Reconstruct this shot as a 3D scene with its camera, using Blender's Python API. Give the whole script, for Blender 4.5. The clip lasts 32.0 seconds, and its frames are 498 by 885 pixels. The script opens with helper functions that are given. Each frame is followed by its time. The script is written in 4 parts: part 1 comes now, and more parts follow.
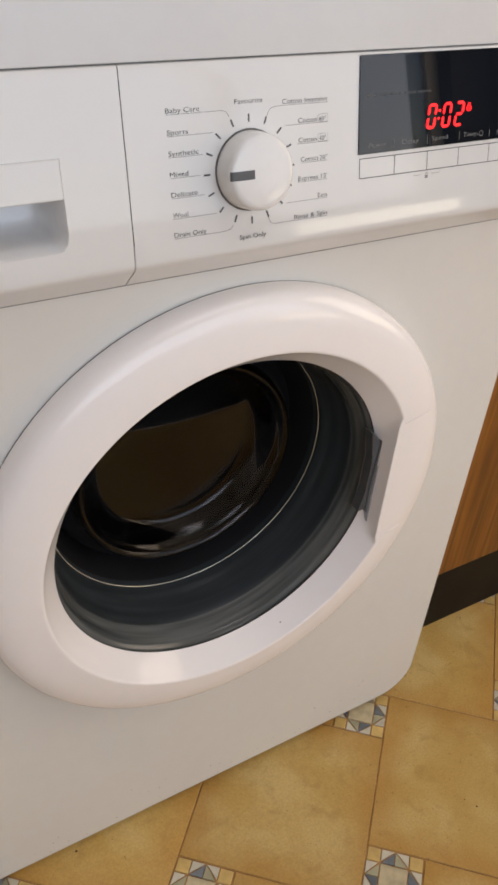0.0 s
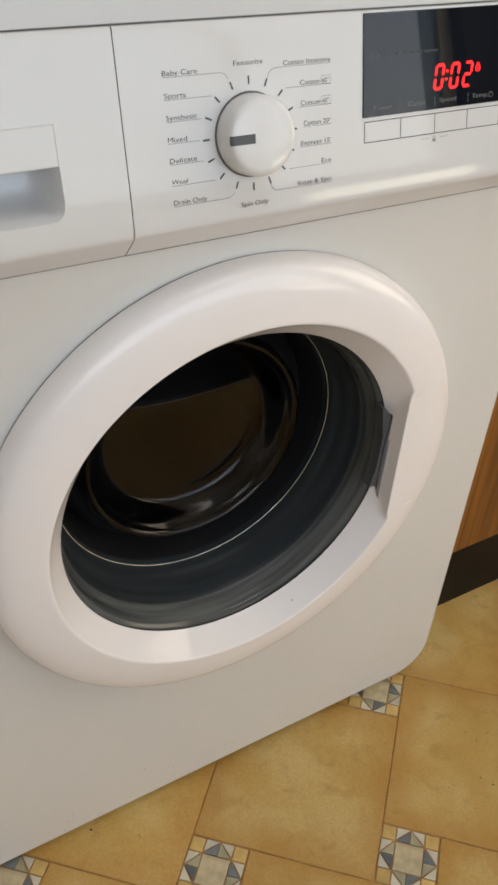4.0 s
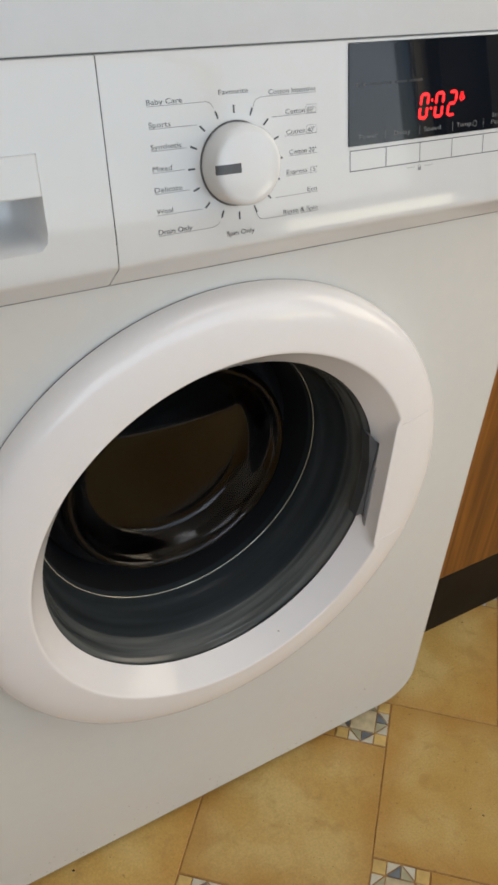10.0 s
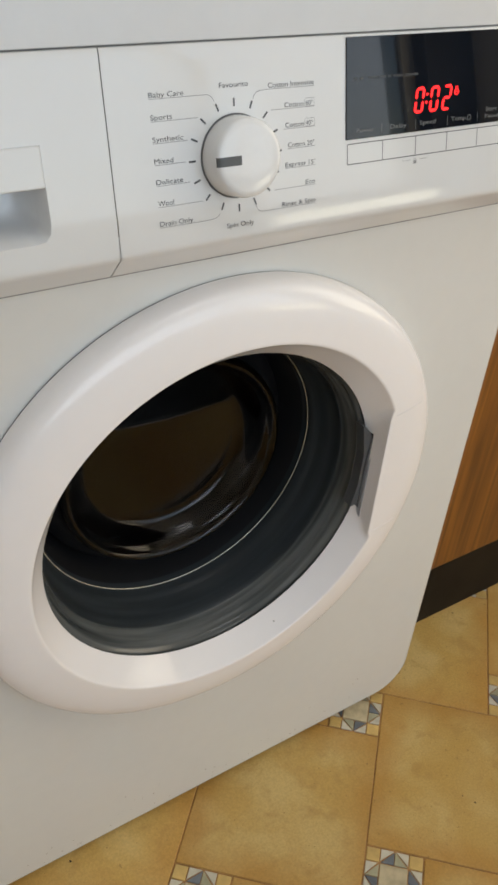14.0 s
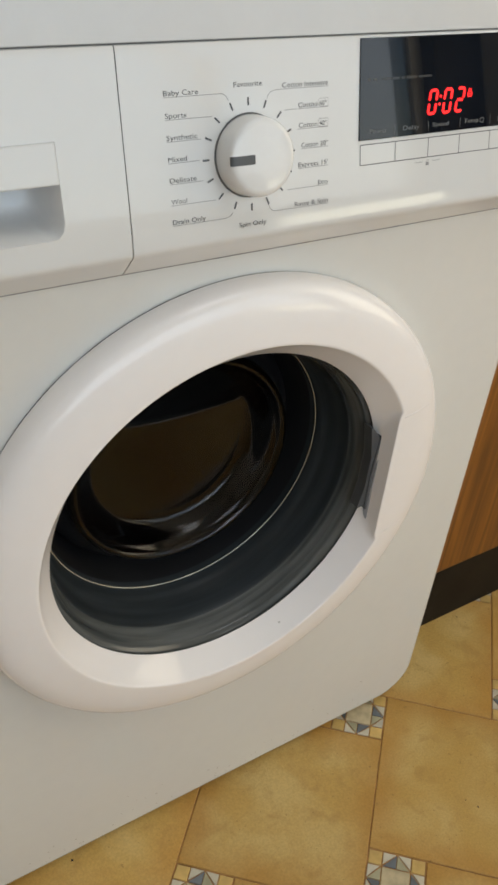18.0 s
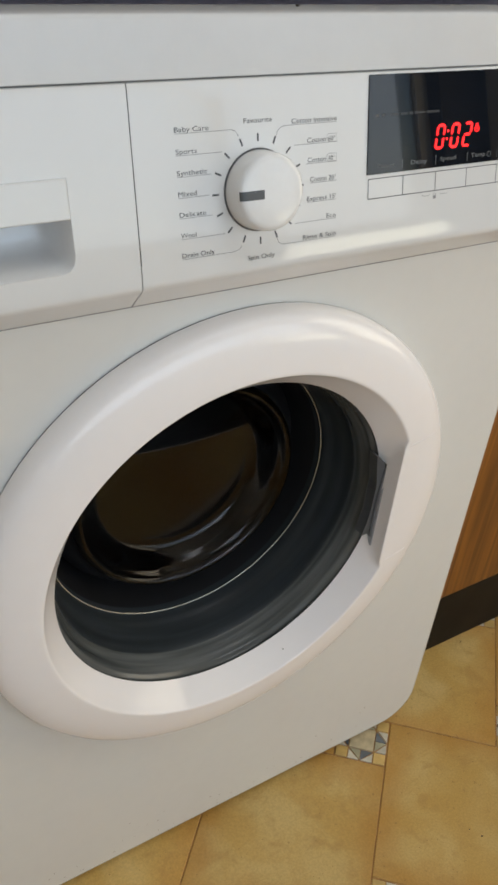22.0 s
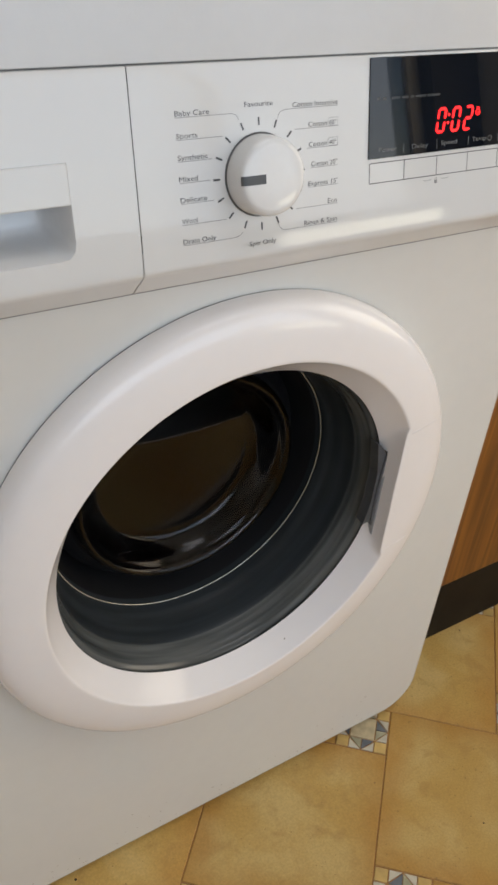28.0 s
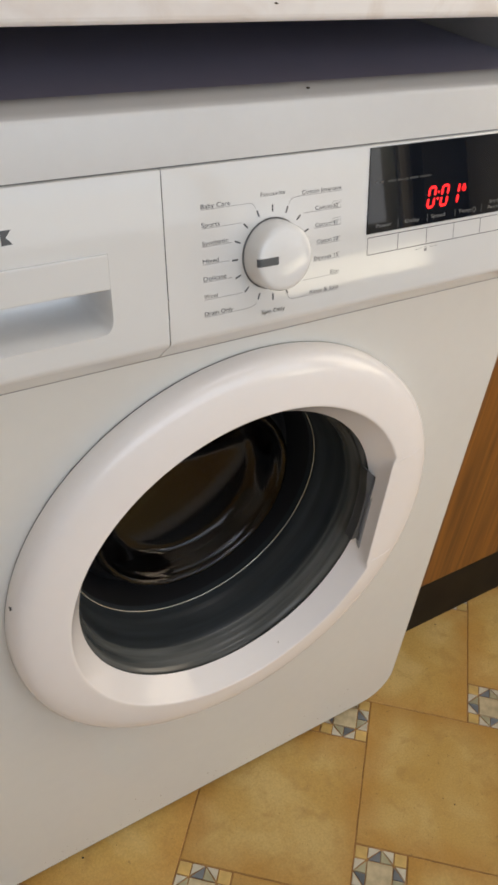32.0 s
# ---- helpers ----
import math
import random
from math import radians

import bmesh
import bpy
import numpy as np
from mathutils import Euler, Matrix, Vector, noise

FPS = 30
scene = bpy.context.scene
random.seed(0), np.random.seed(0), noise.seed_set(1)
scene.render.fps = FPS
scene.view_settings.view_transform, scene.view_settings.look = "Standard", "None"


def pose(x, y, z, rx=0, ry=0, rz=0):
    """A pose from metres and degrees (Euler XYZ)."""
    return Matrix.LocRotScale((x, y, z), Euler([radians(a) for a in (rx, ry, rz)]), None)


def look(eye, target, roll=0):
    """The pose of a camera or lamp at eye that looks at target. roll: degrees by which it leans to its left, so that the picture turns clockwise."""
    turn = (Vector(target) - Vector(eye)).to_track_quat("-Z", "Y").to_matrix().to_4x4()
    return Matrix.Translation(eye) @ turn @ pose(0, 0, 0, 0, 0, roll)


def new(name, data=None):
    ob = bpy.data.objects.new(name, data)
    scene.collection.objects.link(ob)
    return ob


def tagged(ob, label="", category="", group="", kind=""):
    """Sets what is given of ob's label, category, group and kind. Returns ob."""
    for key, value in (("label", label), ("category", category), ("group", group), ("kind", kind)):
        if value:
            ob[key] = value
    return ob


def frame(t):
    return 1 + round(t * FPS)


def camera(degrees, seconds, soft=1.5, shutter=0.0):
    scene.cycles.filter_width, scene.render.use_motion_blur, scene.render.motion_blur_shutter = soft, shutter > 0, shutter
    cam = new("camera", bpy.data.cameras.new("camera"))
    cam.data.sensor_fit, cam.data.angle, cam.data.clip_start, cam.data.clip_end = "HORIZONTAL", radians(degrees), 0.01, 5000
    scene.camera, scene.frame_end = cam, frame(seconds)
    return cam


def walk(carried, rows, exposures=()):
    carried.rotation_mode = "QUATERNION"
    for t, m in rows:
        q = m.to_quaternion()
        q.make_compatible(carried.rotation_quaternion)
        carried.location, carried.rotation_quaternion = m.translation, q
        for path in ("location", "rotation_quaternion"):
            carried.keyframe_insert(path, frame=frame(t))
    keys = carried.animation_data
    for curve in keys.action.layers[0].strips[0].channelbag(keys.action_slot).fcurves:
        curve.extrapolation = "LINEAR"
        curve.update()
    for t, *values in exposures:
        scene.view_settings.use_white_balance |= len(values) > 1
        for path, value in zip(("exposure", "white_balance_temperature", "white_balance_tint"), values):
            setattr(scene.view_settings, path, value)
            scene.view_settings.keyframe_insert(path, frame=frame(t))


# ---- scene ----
from math import atan, cos, hypot, pi, sin, sqrt, tan

# ---- camera: seconds, eye in metres, then yaw to the right, pitch and roll in degrees ----
cam = camera(33.42, 32.0, 2.9, 0.4)
PATH = [
    (0, -0.3008, -0.4533, 0.9234, 33.23, -36.69, 5.24),
    (0.5, -0.2977, -0.4492, 0.9262, 33.33, -36.64, 4.25),
    (1, -0.2955, -0.4485, 0.9258, 31.83, -36.81, 3.17),
    (1.5, -0.2962, -0.4451, 0.9156, 32.23, -37.58, 3.24),
    (2, -0.2913, -0.4498, 0.9125, 32.15, -37.69, 3.62),
    (2.5, -0.2916, -0.4516, 0.9201, 32.47, -37.83, 3.59),
    (3, -0.2941, -0.4548, 0.9166, 32.54, -37.75, 3.52),
    (3.5, -0.2938, -0.4567, 0.9139, 31.94, -37.88, 3.88),
    (5.5, -0.2790, -0.4414, 0.9088, 31.99, -37.83, 3.37),
    (6, -0.2790, -0.4422, 0.9091, 32.22, -37.74, 3.31),
    (6.5, -0.2807, -0.4456, 0.9139, 32.12, -37.16, 3.44),
    (7, -0.2891, -0.4480, 0.9151, 32.42, -36.81, 3.61),
    (7.5, -0.2896, -0.4476, 0.9134, 32.11, -37.07, 3.76),
    (8, -0.2853, -0.4461, 0.9148, 32.20, -36.56, 3.89),
    (8.5, -0.2839, -0.4464, 0.9123, 32.52, -36.97, 4.04),
    (9, -0.2771, -0.4447, 0.9078, 32.67, -36.93, 4.20),
    (9.5, -0.2768, -0.4434, 0.9071, 32.98, -36.95, 3.78),
    (10, -0.2889, -0.4418, 0.9105, 33.41, -36.28, 4.29),
    (10.5, -0.2964, -0.4483, 0.9119, 32.70, -35.99, 4.59),
    (11, -0.3043, -0.4467, 0.9106, 32.61, -36.29, 4.89),
    (11.5, -0.2958, -0.4540, 0.9098, 32.32, -36.39, 4.59),
    (12, -0.2985, -0.4479, 0.9051, 34.22, -36.98, 5.12),
    (12.5, -0.2967, -0.4441, 0.9086, 35.19, -36.50, 5.20),
    (13, -0.2999, -0.4514, 0.9089, 35.22, -36.00, 4.80),
    (13.5, -0.3028, -0.4454, 0.9109, 34.83, -36.32, 4.90),
    (15.5, -0.2917, -0.4423, 0.9072, 34.57, -36.53, 4.76),
    (16, -0.3027, -0.4468, 0.9109, 34.40, -36.08, 4.87),
    (16.5, -0.3082, -0.4444, 0.9117, 34.62, -35.96, 5.19),
    (17, -0.3101, -0.4409, 0.9096, 34.29, -36.03, 5.30),
    (17.5, -0.3051, -0.4429, 0.9080, 34.07, -36.37, 5.27),
    (18, -0.3053, -0.4426, 0.9082, 34.41, -36.27, 5.33),
    (18.5, -0.3046, -0.4427, 0.9109, 34.21, -35.98, 5.40),
    (19, -0.3102, -0.4388, 0.9094, 34.76, -36.11, 5.40),
    (19.5, -0.3080, -0.4412, 0.9117, 34.20, -36.01, 5.55),
    (20, -0.3093, -0.4381, 0.9108, 34.41, -35.92, 5.50),
    (20.5, -0.3031, -0.4356, 0.9158, 33.88, -35.49, 5.47),
    (21, -0.3029, -0.4350, 0.9131, 34.27, -35.71, 5.43),
    (21.5, -0.3034, -0.4357, 0.9154, 33.92, -35.63, 5.49),
    (22, -0.3058, -0.4363, 0.9167, 34.09, -35.20, 5.57),
    (22.5, -0.3093, -0.4347, 0.9160, 34.24, -35.13, 5.62),
    (23, -0.3082, -0.4335, 0.9170, 33.79, -35.28, 5.74),
    (23.5, -0.3078, -0.4294, 0.9146, 33.89, -35.33, 5.55),
    (24, -0.3040, -0.4313, 0.9111, 33.92, -35.70, 5.14),
    (24.5, -0.2953, -0.4331, 0.9123, 34.08, -35.80, 5.08),
    (25, -0.2950, -0.4309, 0.9127, 34.14, -35.55, 4.88),
    (25.5, -0.2972, -0.4278, 0.9125, 34.52, -35.45, 4.97),
    (27.5, -0.3122, -0.4321, 0.9172, 34.76, -35.08, 5.87),
    (28, -0.3102, -0.4323, 0.9114, 34.71, -35.65, 5.39),
    (28.5, -0.3012, -0.4357, 0.9337, 34.64, -35.54, 6.18),
    (29, -0.3124, -0.4509, 0.9688, 38.36, -36.19, 6.76),
    (29.1, -0.3151, -0.4463, 0.9719, 39.11, -37.09, 7.24),
    (29.5, -0.3418, -0.4409, 0.9922, 39.21, -36.17, 7.88),
    (30, -0.3569, -0.4432, 0.9945, 37.69, -36.20, 7.54),
    (30.5, -0.3503, -0.4442, 0.9948, 37.85, -36.98, 7.82),
    (31, -0.3467, -0.4454, 0.9963, 37.07, -37.55, 7.16),
    (31.5, -0.3474, -0.4401, 0.9927, 37.28, -37.76, 7.22),
    (32, -0.3500, -0.4384, 0.9922, 37.00, -37.40, 7.38),
]
EXPOSURES = [(0.0, 0.1, 6380, 18), (1.0, 0.09, 6280, 13), (3.0, 0.1, 6330, 13), (6.0, 0.08, 6190, 12), (9.0, 0.08, 6090, 11), (12.0, 0.08, 6140, 11), (18.0, 0.06, 6290, 9), (22.0, 0.05, 6110, 10), (28.0, 0.05, 6140, 13), (29.0, 0.05, 6080, 20), (29.4, 0.05, 5980, 19), (29.7, 0.06, 6280, 14), (30.0, 0.07, 6430, 12), (31.0, 0.07, 6530, 13), (32.0, 0.08, 6390, 14)]
walk(cam, [(t, pose(x, y, z, 90 + pitch, 0, -yaw) @ pose(0, 0, 0, 0, 0, roll)) for t, x, y, z, yaw, pitch, roll in PATH], EXPOSURES)

# ---- light: daylight through a window and a glazed door behind the camera, and added fills from the right and overhead ----
world = bpy.data.worlds.new("world")
scene.world = world
world.use_nodes = True
_wn = world.node_tree.nodes
_sky = _wn.new("ShaderNodeTexSky")
_sky.sky_type, _sky.sun_disc, _sky.sun_elevation, _sky.sun_rotation = "NISHITA", False, radians(35), radians(200)
world.node_tree.links.new(_sky.outputs[0], _wn["Background"].inputs[0])
_wn["Background"].inputs[1].default_value = 0.10


def area_lamp(name, eye, target, sx, sy, watts, colour):
    data = bpy.data.lights.new(name, "AREA")
    data.shape, data.size, data.size_y, data.energy, data.color = "RECTANGLE", sx, sy, watts, colour
    ob = new(name, data)
    ob.matrix_world = look(eye, target)
    return ob


ROOM = (-1.9, 1.95, -1.72, 0.66, 2.4)          # x0, x1, y0, y1, height
RIGHT_OPENING = (-1.50, -0.46, 0.45, 1.98)   # y0, y1, z0, z1 of the unseen window added in the right wall
OPENINGS = ((-1.18, 0.86, 0.70, 1.90), (0.91, 1.74, 0.05, 1.98))   # x0, x1, z0, z1 of the window and the glazed door behind the camera
tagged(area_lamp("window_light", (-0.14, ROOM[2] + 0.02, 1.29), (-0.14, 0, 1.29), 2.00, 1.10, 10.4, (0.75, 0.89, 1.0)), "daylight in the wide window", "light")
tagged(area_lamp("side_door_light", (1.23, ROOM[2] + 0.02, 1.29), (1.23, 0, 1.29), 0.62, 1.28, 3.1, (0.89, 0.93, 0.96)), "daylight in the glazed door", "light")
tagged(area_lamp("paving_light", (1.40, ROOM[2] + 0.02, 0.478), (1.40, 0, 0.478), 0.65, 0.17, 1.6, (1.0, 0.90, 0.64)), "light of sunny paving in the glazed door", "light")
# warm fill added from the right, set where the display won't mirror it
tagged(area_lamp("right_window_light", (ROOM[1] - 0.02, -0.98, 1.21), (0, -0.98, 1.21), 1.00, 1.48, 13.6, (1.0, 0.81, 0.53)), "warm fill light in the added window of the right wall", "light")
# fill added from above; the room has no lamp there
tagged(area_lamp("ceiling_light", (0.35, -0.55, 2.37), (0.35, -0.55, 0), 0.9, 0.7, 5.0, (0.98, 0.97, 0.95)), "unseen overhead fill light", "light")

# ---- plan of the floor's diagonal pattern: its origin, its two directions, the sides of inset and tile ----
FO, FS, FL = Vector((0.2661, 0.0132)), 0.0653, 0.2026
FR = Vector((cos(radians(-42.89)), sin(radians(-42.89))))
FD = Vector((sin(radians(-44.64)), -cos(radians(-44.64)))) * 1.0395

# ---- materials ----


def mat(name, colour, rough=0.4, metal=0.0, vary=0.08, scale=30.0, fine=0.04, bump=0.0, bump_scale=400.0, spec=0.5, tint=None, coat=0.0, island=0.0, detail=4.0):
    m = bpy.data.materials.new(name)
    m.use_nodes = True
    nt = m.node_tree
    b = nt.nodes["Principled BSDF"]
    b.inputs["Roughness"].default_value, b.inputs["Metallic"].default_value = rough, metal
    b.inputs["Specular IOR Level"].default_value = spec
    b.inputs["Coat Weight"].default_value = coat
    b.inputs["Coat Roughness"].default_value = 0.08
    co = nt.nodes.new("ShaderNodeTexCoord")
    big = nt.nodes.new("ShaderNodeTexNoise")
    big.inputs["Scale"].default_value, big.inputs["Detail"].default_value = scale, detail
    small = nt.nodes.new("ShaderNodeTexNoise")
    small.inputs["Scale"].default_value, small.inputs["Detail"].default_value = scale * 14, 3
    for n in (big, small):
        nt.links.new(co.outputs["Object"], n.inputs["Vector"])
    other = tint or tuple(c * (1 - 2.2 * vary) for c in colour)
    ramp = nt.nodes.new("ShaderNodeMix")
    ramp.data_type = "RGBA"
    ramp.inputs["A"].default_value, ramp.inputs["B"].default_value = (*colour, 1), (*other, 1)
    spread = nt.nodes.new("ShaderNodeMapRange")
    spread.inputs["From Min"].default_value, spread.inputs["From Max"].default_value = 0.25, 0.75
    spread.interpolation_type = "SMOOTHSTEP"
    nt.links.new(big.outputs["Fac"], spread.inputs["Value"])
    nt.links.new(spread.outputs["Result"], ramp.inputs["Factor"])
    hsv = nt.nodes.new("ShaderNodeHueSaturation")
    val = nt.nodes.new("ShaderNodeMapRange")
    val.inputs["To Min"].default_value, val.inputs["To Max"].default_value = 1 - fine * 2, 1 + fine * 2
    nt.links.new(small.outputs["Fac"], val.inputs["Value"])
    last = val.outputs["Result"]
    if island:
        info = nt.nodes.new("ShaderNodeObjectInfo")
        rnd = nt.nodes.new("ShaderNodeMapRange")
        rnd.inputs["To Min"].default_value, rnd.inputs["To Max"].default_value = 1 - island, 1 + island
        nt.links.new(info.outputs["Random"], rnd.inputs["Value"])
        mul = nt.nodes.new("ShaderNodeMath")
        mul.operation = "MULTIPLY"
        nt.links.new(last, mul.inputs[0])
        nt.links.new(rnd.outputs["Result"], mul.inputs[1])
        last = mul.outputs[0]
    nt.links.new(last, hsv.inputs["Value"])
    nt.links.new(ramp.outputs["Result"], hsv.inputs["Color"])
    nt.links.new(hsv.outputs["Color"], b.inputs["Base Color"])
    rr = nt.nodes.new("ShaderNodeMapRange")
    rr.inputs["To Min"].default_value, rr.inputs["To Max"].default_value = max(rough - 0.06, rough * 0.6), rough + min(0.08, rough * 0.5)
    nt.links.new(big.outputs["Fac"], rr.inputs["Value"])
    nt.links.new(rr.outputs["Result"], b.inputs["Roughness"])
    if bump:
        bn = nt.nodes.new("ShaderNodeTexNoise")
        bn.inputs["Scale"].default_value, bn.inputs["Detail"].default_value = bump_scale, 4
        nt.links.new(co.outputs["Object"], bn.inputs["Vector"])
        bp = nt.nodes.new("ShaderNodeBump")
        bp.inputs["Strength"].default_value, bp.inputs["Distance"].default_value = bump, 0.002
        nt.links.new(bn.outputs["Fac"], bp.inputs["Height"])
        nt.links.new(bp.outputs["Normal"], b.inputs["Normal"])
    return m


ENAMEL = mat("white_enamel", (0.728, 0.725, 0.694), 0.16, vary=0.010, scale=5, fine=0.010, detail=1, bump=0.02, bump_scale=240)
# dark tone stands in for the worktop's shade on the white lid
LID_SHADE = mat("grey_lid_panel", (0.27, 0.265, 0.37), 0.30, vary=0.02, scale=9, fine=0.01)
LID_PLASTIC = mat("white_lid_laminate", (0.630, 0.632, 0.632), 0.22, vary=0.012, scale=6, fine=0.012, bump=0.03, bump_scale=500)
PLASTIC = mat("white_plastic", (0.705, 0.705, 0.695), 0.06, vary=0.008, scale=5, fine=0.006, detail=1)
DOOR_PLASTIC = mat("white_door_plastic", (0.908, 0.872, 0.856), 0.12, vary=0.008, scale=5, fine=0.006, detail=1)
INK = mat("dark_grey_print", (0.085, 0.09, 0.095), 0.5, vary=0.05)
GREY_INK = mat("grey_print", (0.27, 0.27, 0.28), 0.5, vary=0.05)
STAIN = mat("brown_stain", (0.42, 0.27, 0.13), 0.6)
CREASE = mat("pale_crease", (0.86, 0.833, 0.815), 0.3)
# grey for the shadow line below the control panel
PANEL_SHADE = mat("grey_seam", (0.26, 0.255, 0.25), 0.7)
SEAM = mat("dark_seam", (0.13, 0.13, 0.13), 0.7)
PALE_INK = mat("pale_print_on_black", (0.15, 0.155, 0.16), 0.4)
DIM_INK = mat("dim_print_on_black", (0.055, 0.058, 0.062), 0.4)
KNOB_PLASTIC = mat("white_knob_plastic", (0.765, 0.765, 0.76), 0.08, vary=0.01, scale=20, fine=0.01)
DISPLAY = mat("black_gloss_display", (0.006, 0.008, 0.012), 0.025, vary=0.1, scale=12)
BLACK = mat("black_inside", (0.008, 0.008, 0.009), 0.5)
LATCH = mat("dark_grey_latch", (0.09, 0.095, 0.10), 0.4)
LATCH_DARK = mat("mid_grey_latch_plate", (0.15, 0.155, 0.165), 0.35)
LATCH_GREY = mat("grey_latch_plate", (0.42, 0.43, 0.46), 0.35)
# near-black base colour stands in for the lack of light inside the drum
UNLIT_STEEL = mat("drum_steel", (0.0075, 0.0042, 0.0020), 0.55, 0.3, vary=0.1, scale=40)
LIP = mat("pale_glass_lip", (0.62, 0.60, 0.52), 0.2, 0.6)
GROUT = mat("brown_grout", (0.46, 0.245, 0.085), 0.8, vary=0.2, scale=40, bump=0.3)
MOS_TAN = mat("tan_mosaic", (0.66, 0.45, 0.15), 0.4, vary=0.12, scale=60, island=0.12)
MOS_WHITE = mat("white_mosaic", (0.67, 0.62, 0.49), 0.38, vary=0.1, scale=60, island=0.10)
MOS_BLUE = mat("blue_grey_mosaic", (0.185, 0.205, 0.225), 0.35, vary=0.2, scale=60, island=0.25)
MOS_GREY = mat("grey_mosaic", (0.42, 0.39, 0.25), 0.4, vary=0.12, scale=60, island=0.12)
MOS_CENTRE = mat("beige_mosaic", (0.60, 0.50, 0.31), 0.42, vary=0.15, scale=70, island=0.08)
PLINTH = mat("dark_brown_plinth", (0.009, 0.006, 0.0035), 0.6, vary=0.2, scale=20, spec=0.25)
CREAM = mat("cream_drawer_front", (0.66, 0.60, 0.47), 0.4, vary=0.04, scale=10)
WALL_PAINT = mat("cream_wall_paint", (0.72, 0.69, 0.63), 0.7, vary=0.04, scale=3, bump=0.1)
DARK_PAINT = mat("dark_wall_paint", (0.06, 0.058, 0.062), 0.7, vary=0.06, scale=4, bump=0.1)
CEILING_PAINT = mat("white_ceiling_paint", (0.78, 0.77, 0.74), 0.8, vary=0.03, scale=3)
FRAME_WHITE = mat("white_window_frame", (0.78, 0.78, 0.76), 0.35, vary=0.02)
CARCASS = mat("pale_cabinet_side", (0.42, 0.41, 0.42), 0.5, vary=0.04)
BOARD = mat("raw_chipboard", (0.50, 0.39, 0.26), 0.85, vary=0.15, scale=60, fine=0.1)
FAINT = mat("faint_grey_dirt", (0.46, 0.43, 0.39), 0.7)
SPECK = mat("dark_crumb", (0.04, 0.03, 0.02), 0.8)


def wood_mat():
    m = mat("teak_veneer", (0.30, 0.115, 0.022), 0.38, vary=0.12, scale=5, fine=0.05)
    nt = m.node_tree
    b = nt.nodes["Principled BSDF"]
    co = nt.nodes.new("ShaderNodeTexCoord")
    mp = nt.nodes.new("ShaderNodeMapping")
    mp.inputs["Scale"].default_value = (1.0, 1.0, 0.035)
    nt.links.new(co.outputs["Object"], mp.inputs["Vector"])
    n = nt.nodes.new("ShaderNodeTexNoise")
    n.inputs["Scale"].default_value, n.inputs["Detail"].default_value, n.inputs["Distortion"].default_value = 95, 6, 0.6
    nt.links.new(mp.outputs["Vector"], n.inputs["Vector"])
    cr = nt.nodes.new("ShaderNodeValToRGB")
    cr.color_ramp.elements[0].position, cr.color_ramp.elements[0].color = 0.30, (0.088, 0.027, 0.003, 1)
    cr.color_ramp.elements[1].position, cr.color_ramp.elements[1].color = 0.68, (0.265, 0.097, 0.011, 1)
    nt.links.new(n.outputs["Fac"], cr.inputs["Fac"])
    nt.links.new(cr.outputs["Color"], b.inputs["Base Color"])
    return m


def marble_mat():
    m = mat("cream_marbled_laminate", (0.72, 0.66, 0.58), 0.3, vary=0.05, scale=7)
    nt = m.node_tree
    b = nt.nodes["Principled BSDF"]
    co = nt.nodes.new("ShaderNodeTexCoord")
    n = nt.nodes.new("ShaderNodeTexNoise")
    n.inputs["Scale"].default_value, n.inputs["Detail"].default_value, n.inputs["Distortion"].default_value = 11, 7, 1.6
    nt.links.new(co.outputs["Object"], n.inputs["Vector"])
    cr = nt.nodes.new("ShaderNodeValToRGB")
    cr.color_ramp.elements[0].position, cr.color_ramp.elements[0].color = 0.36, (0.72, 0.655, 0.61, 1)
    cr.color_ramp.elements[1].position, cr.color_ramp.elements[1].color = 0.52, (0.83, 0.80, 0.785, 1)
    nt.links.new(n.outputs["Fac"], cr.inputs["Fac"])
    nt.links.new(cr.outputs["Color"], b.inputs["Base Color"])
    return m


def rubber_mat(name, pale, dark, rough):
    """Rubber with fine streaks that run round the opening."""
    m = mat(name, pale, rough, vary=0.1, scale=10)
    nt = m.node_tree
    b = nt.nodes["Principled BSDF"]
    co = nt.nodes.new("ShaderNodeTexCoord")
    mp = nt.nodes.new("ShaderNodeMapping")
    mp.inputs["Scale"].default_value = (5, 90, 5)
    nt.links.new(co.outputs["Object"], mp.inputs["Vector"])
    n = nt.nodes.new("ShaderNodeTexNoise")
    n.inputs["Scale"].default_value, n.inputs["Detail"].default_value = 1.0, 4
    nt.links.new(mp.outputs["Vector"], n.inputs["Vector"])
    cr = nt.nodes.new("ShaderNodeValToRGB")
    cr.color_ramp.elements[0].position, cr.color_ramp.elements[0].color = 0.30, (*dark, 1)
    cr.color_ramp.elements[1].position, cr.color_ramp.elements[1].color = 0.72, (*pale, 1)
    nt.links.new(n.outputs["Fac"], cr.inputs["Fac"])
    nt.links.new(cr.outputs["Color"], b.inputs["Base Color"])
    return m


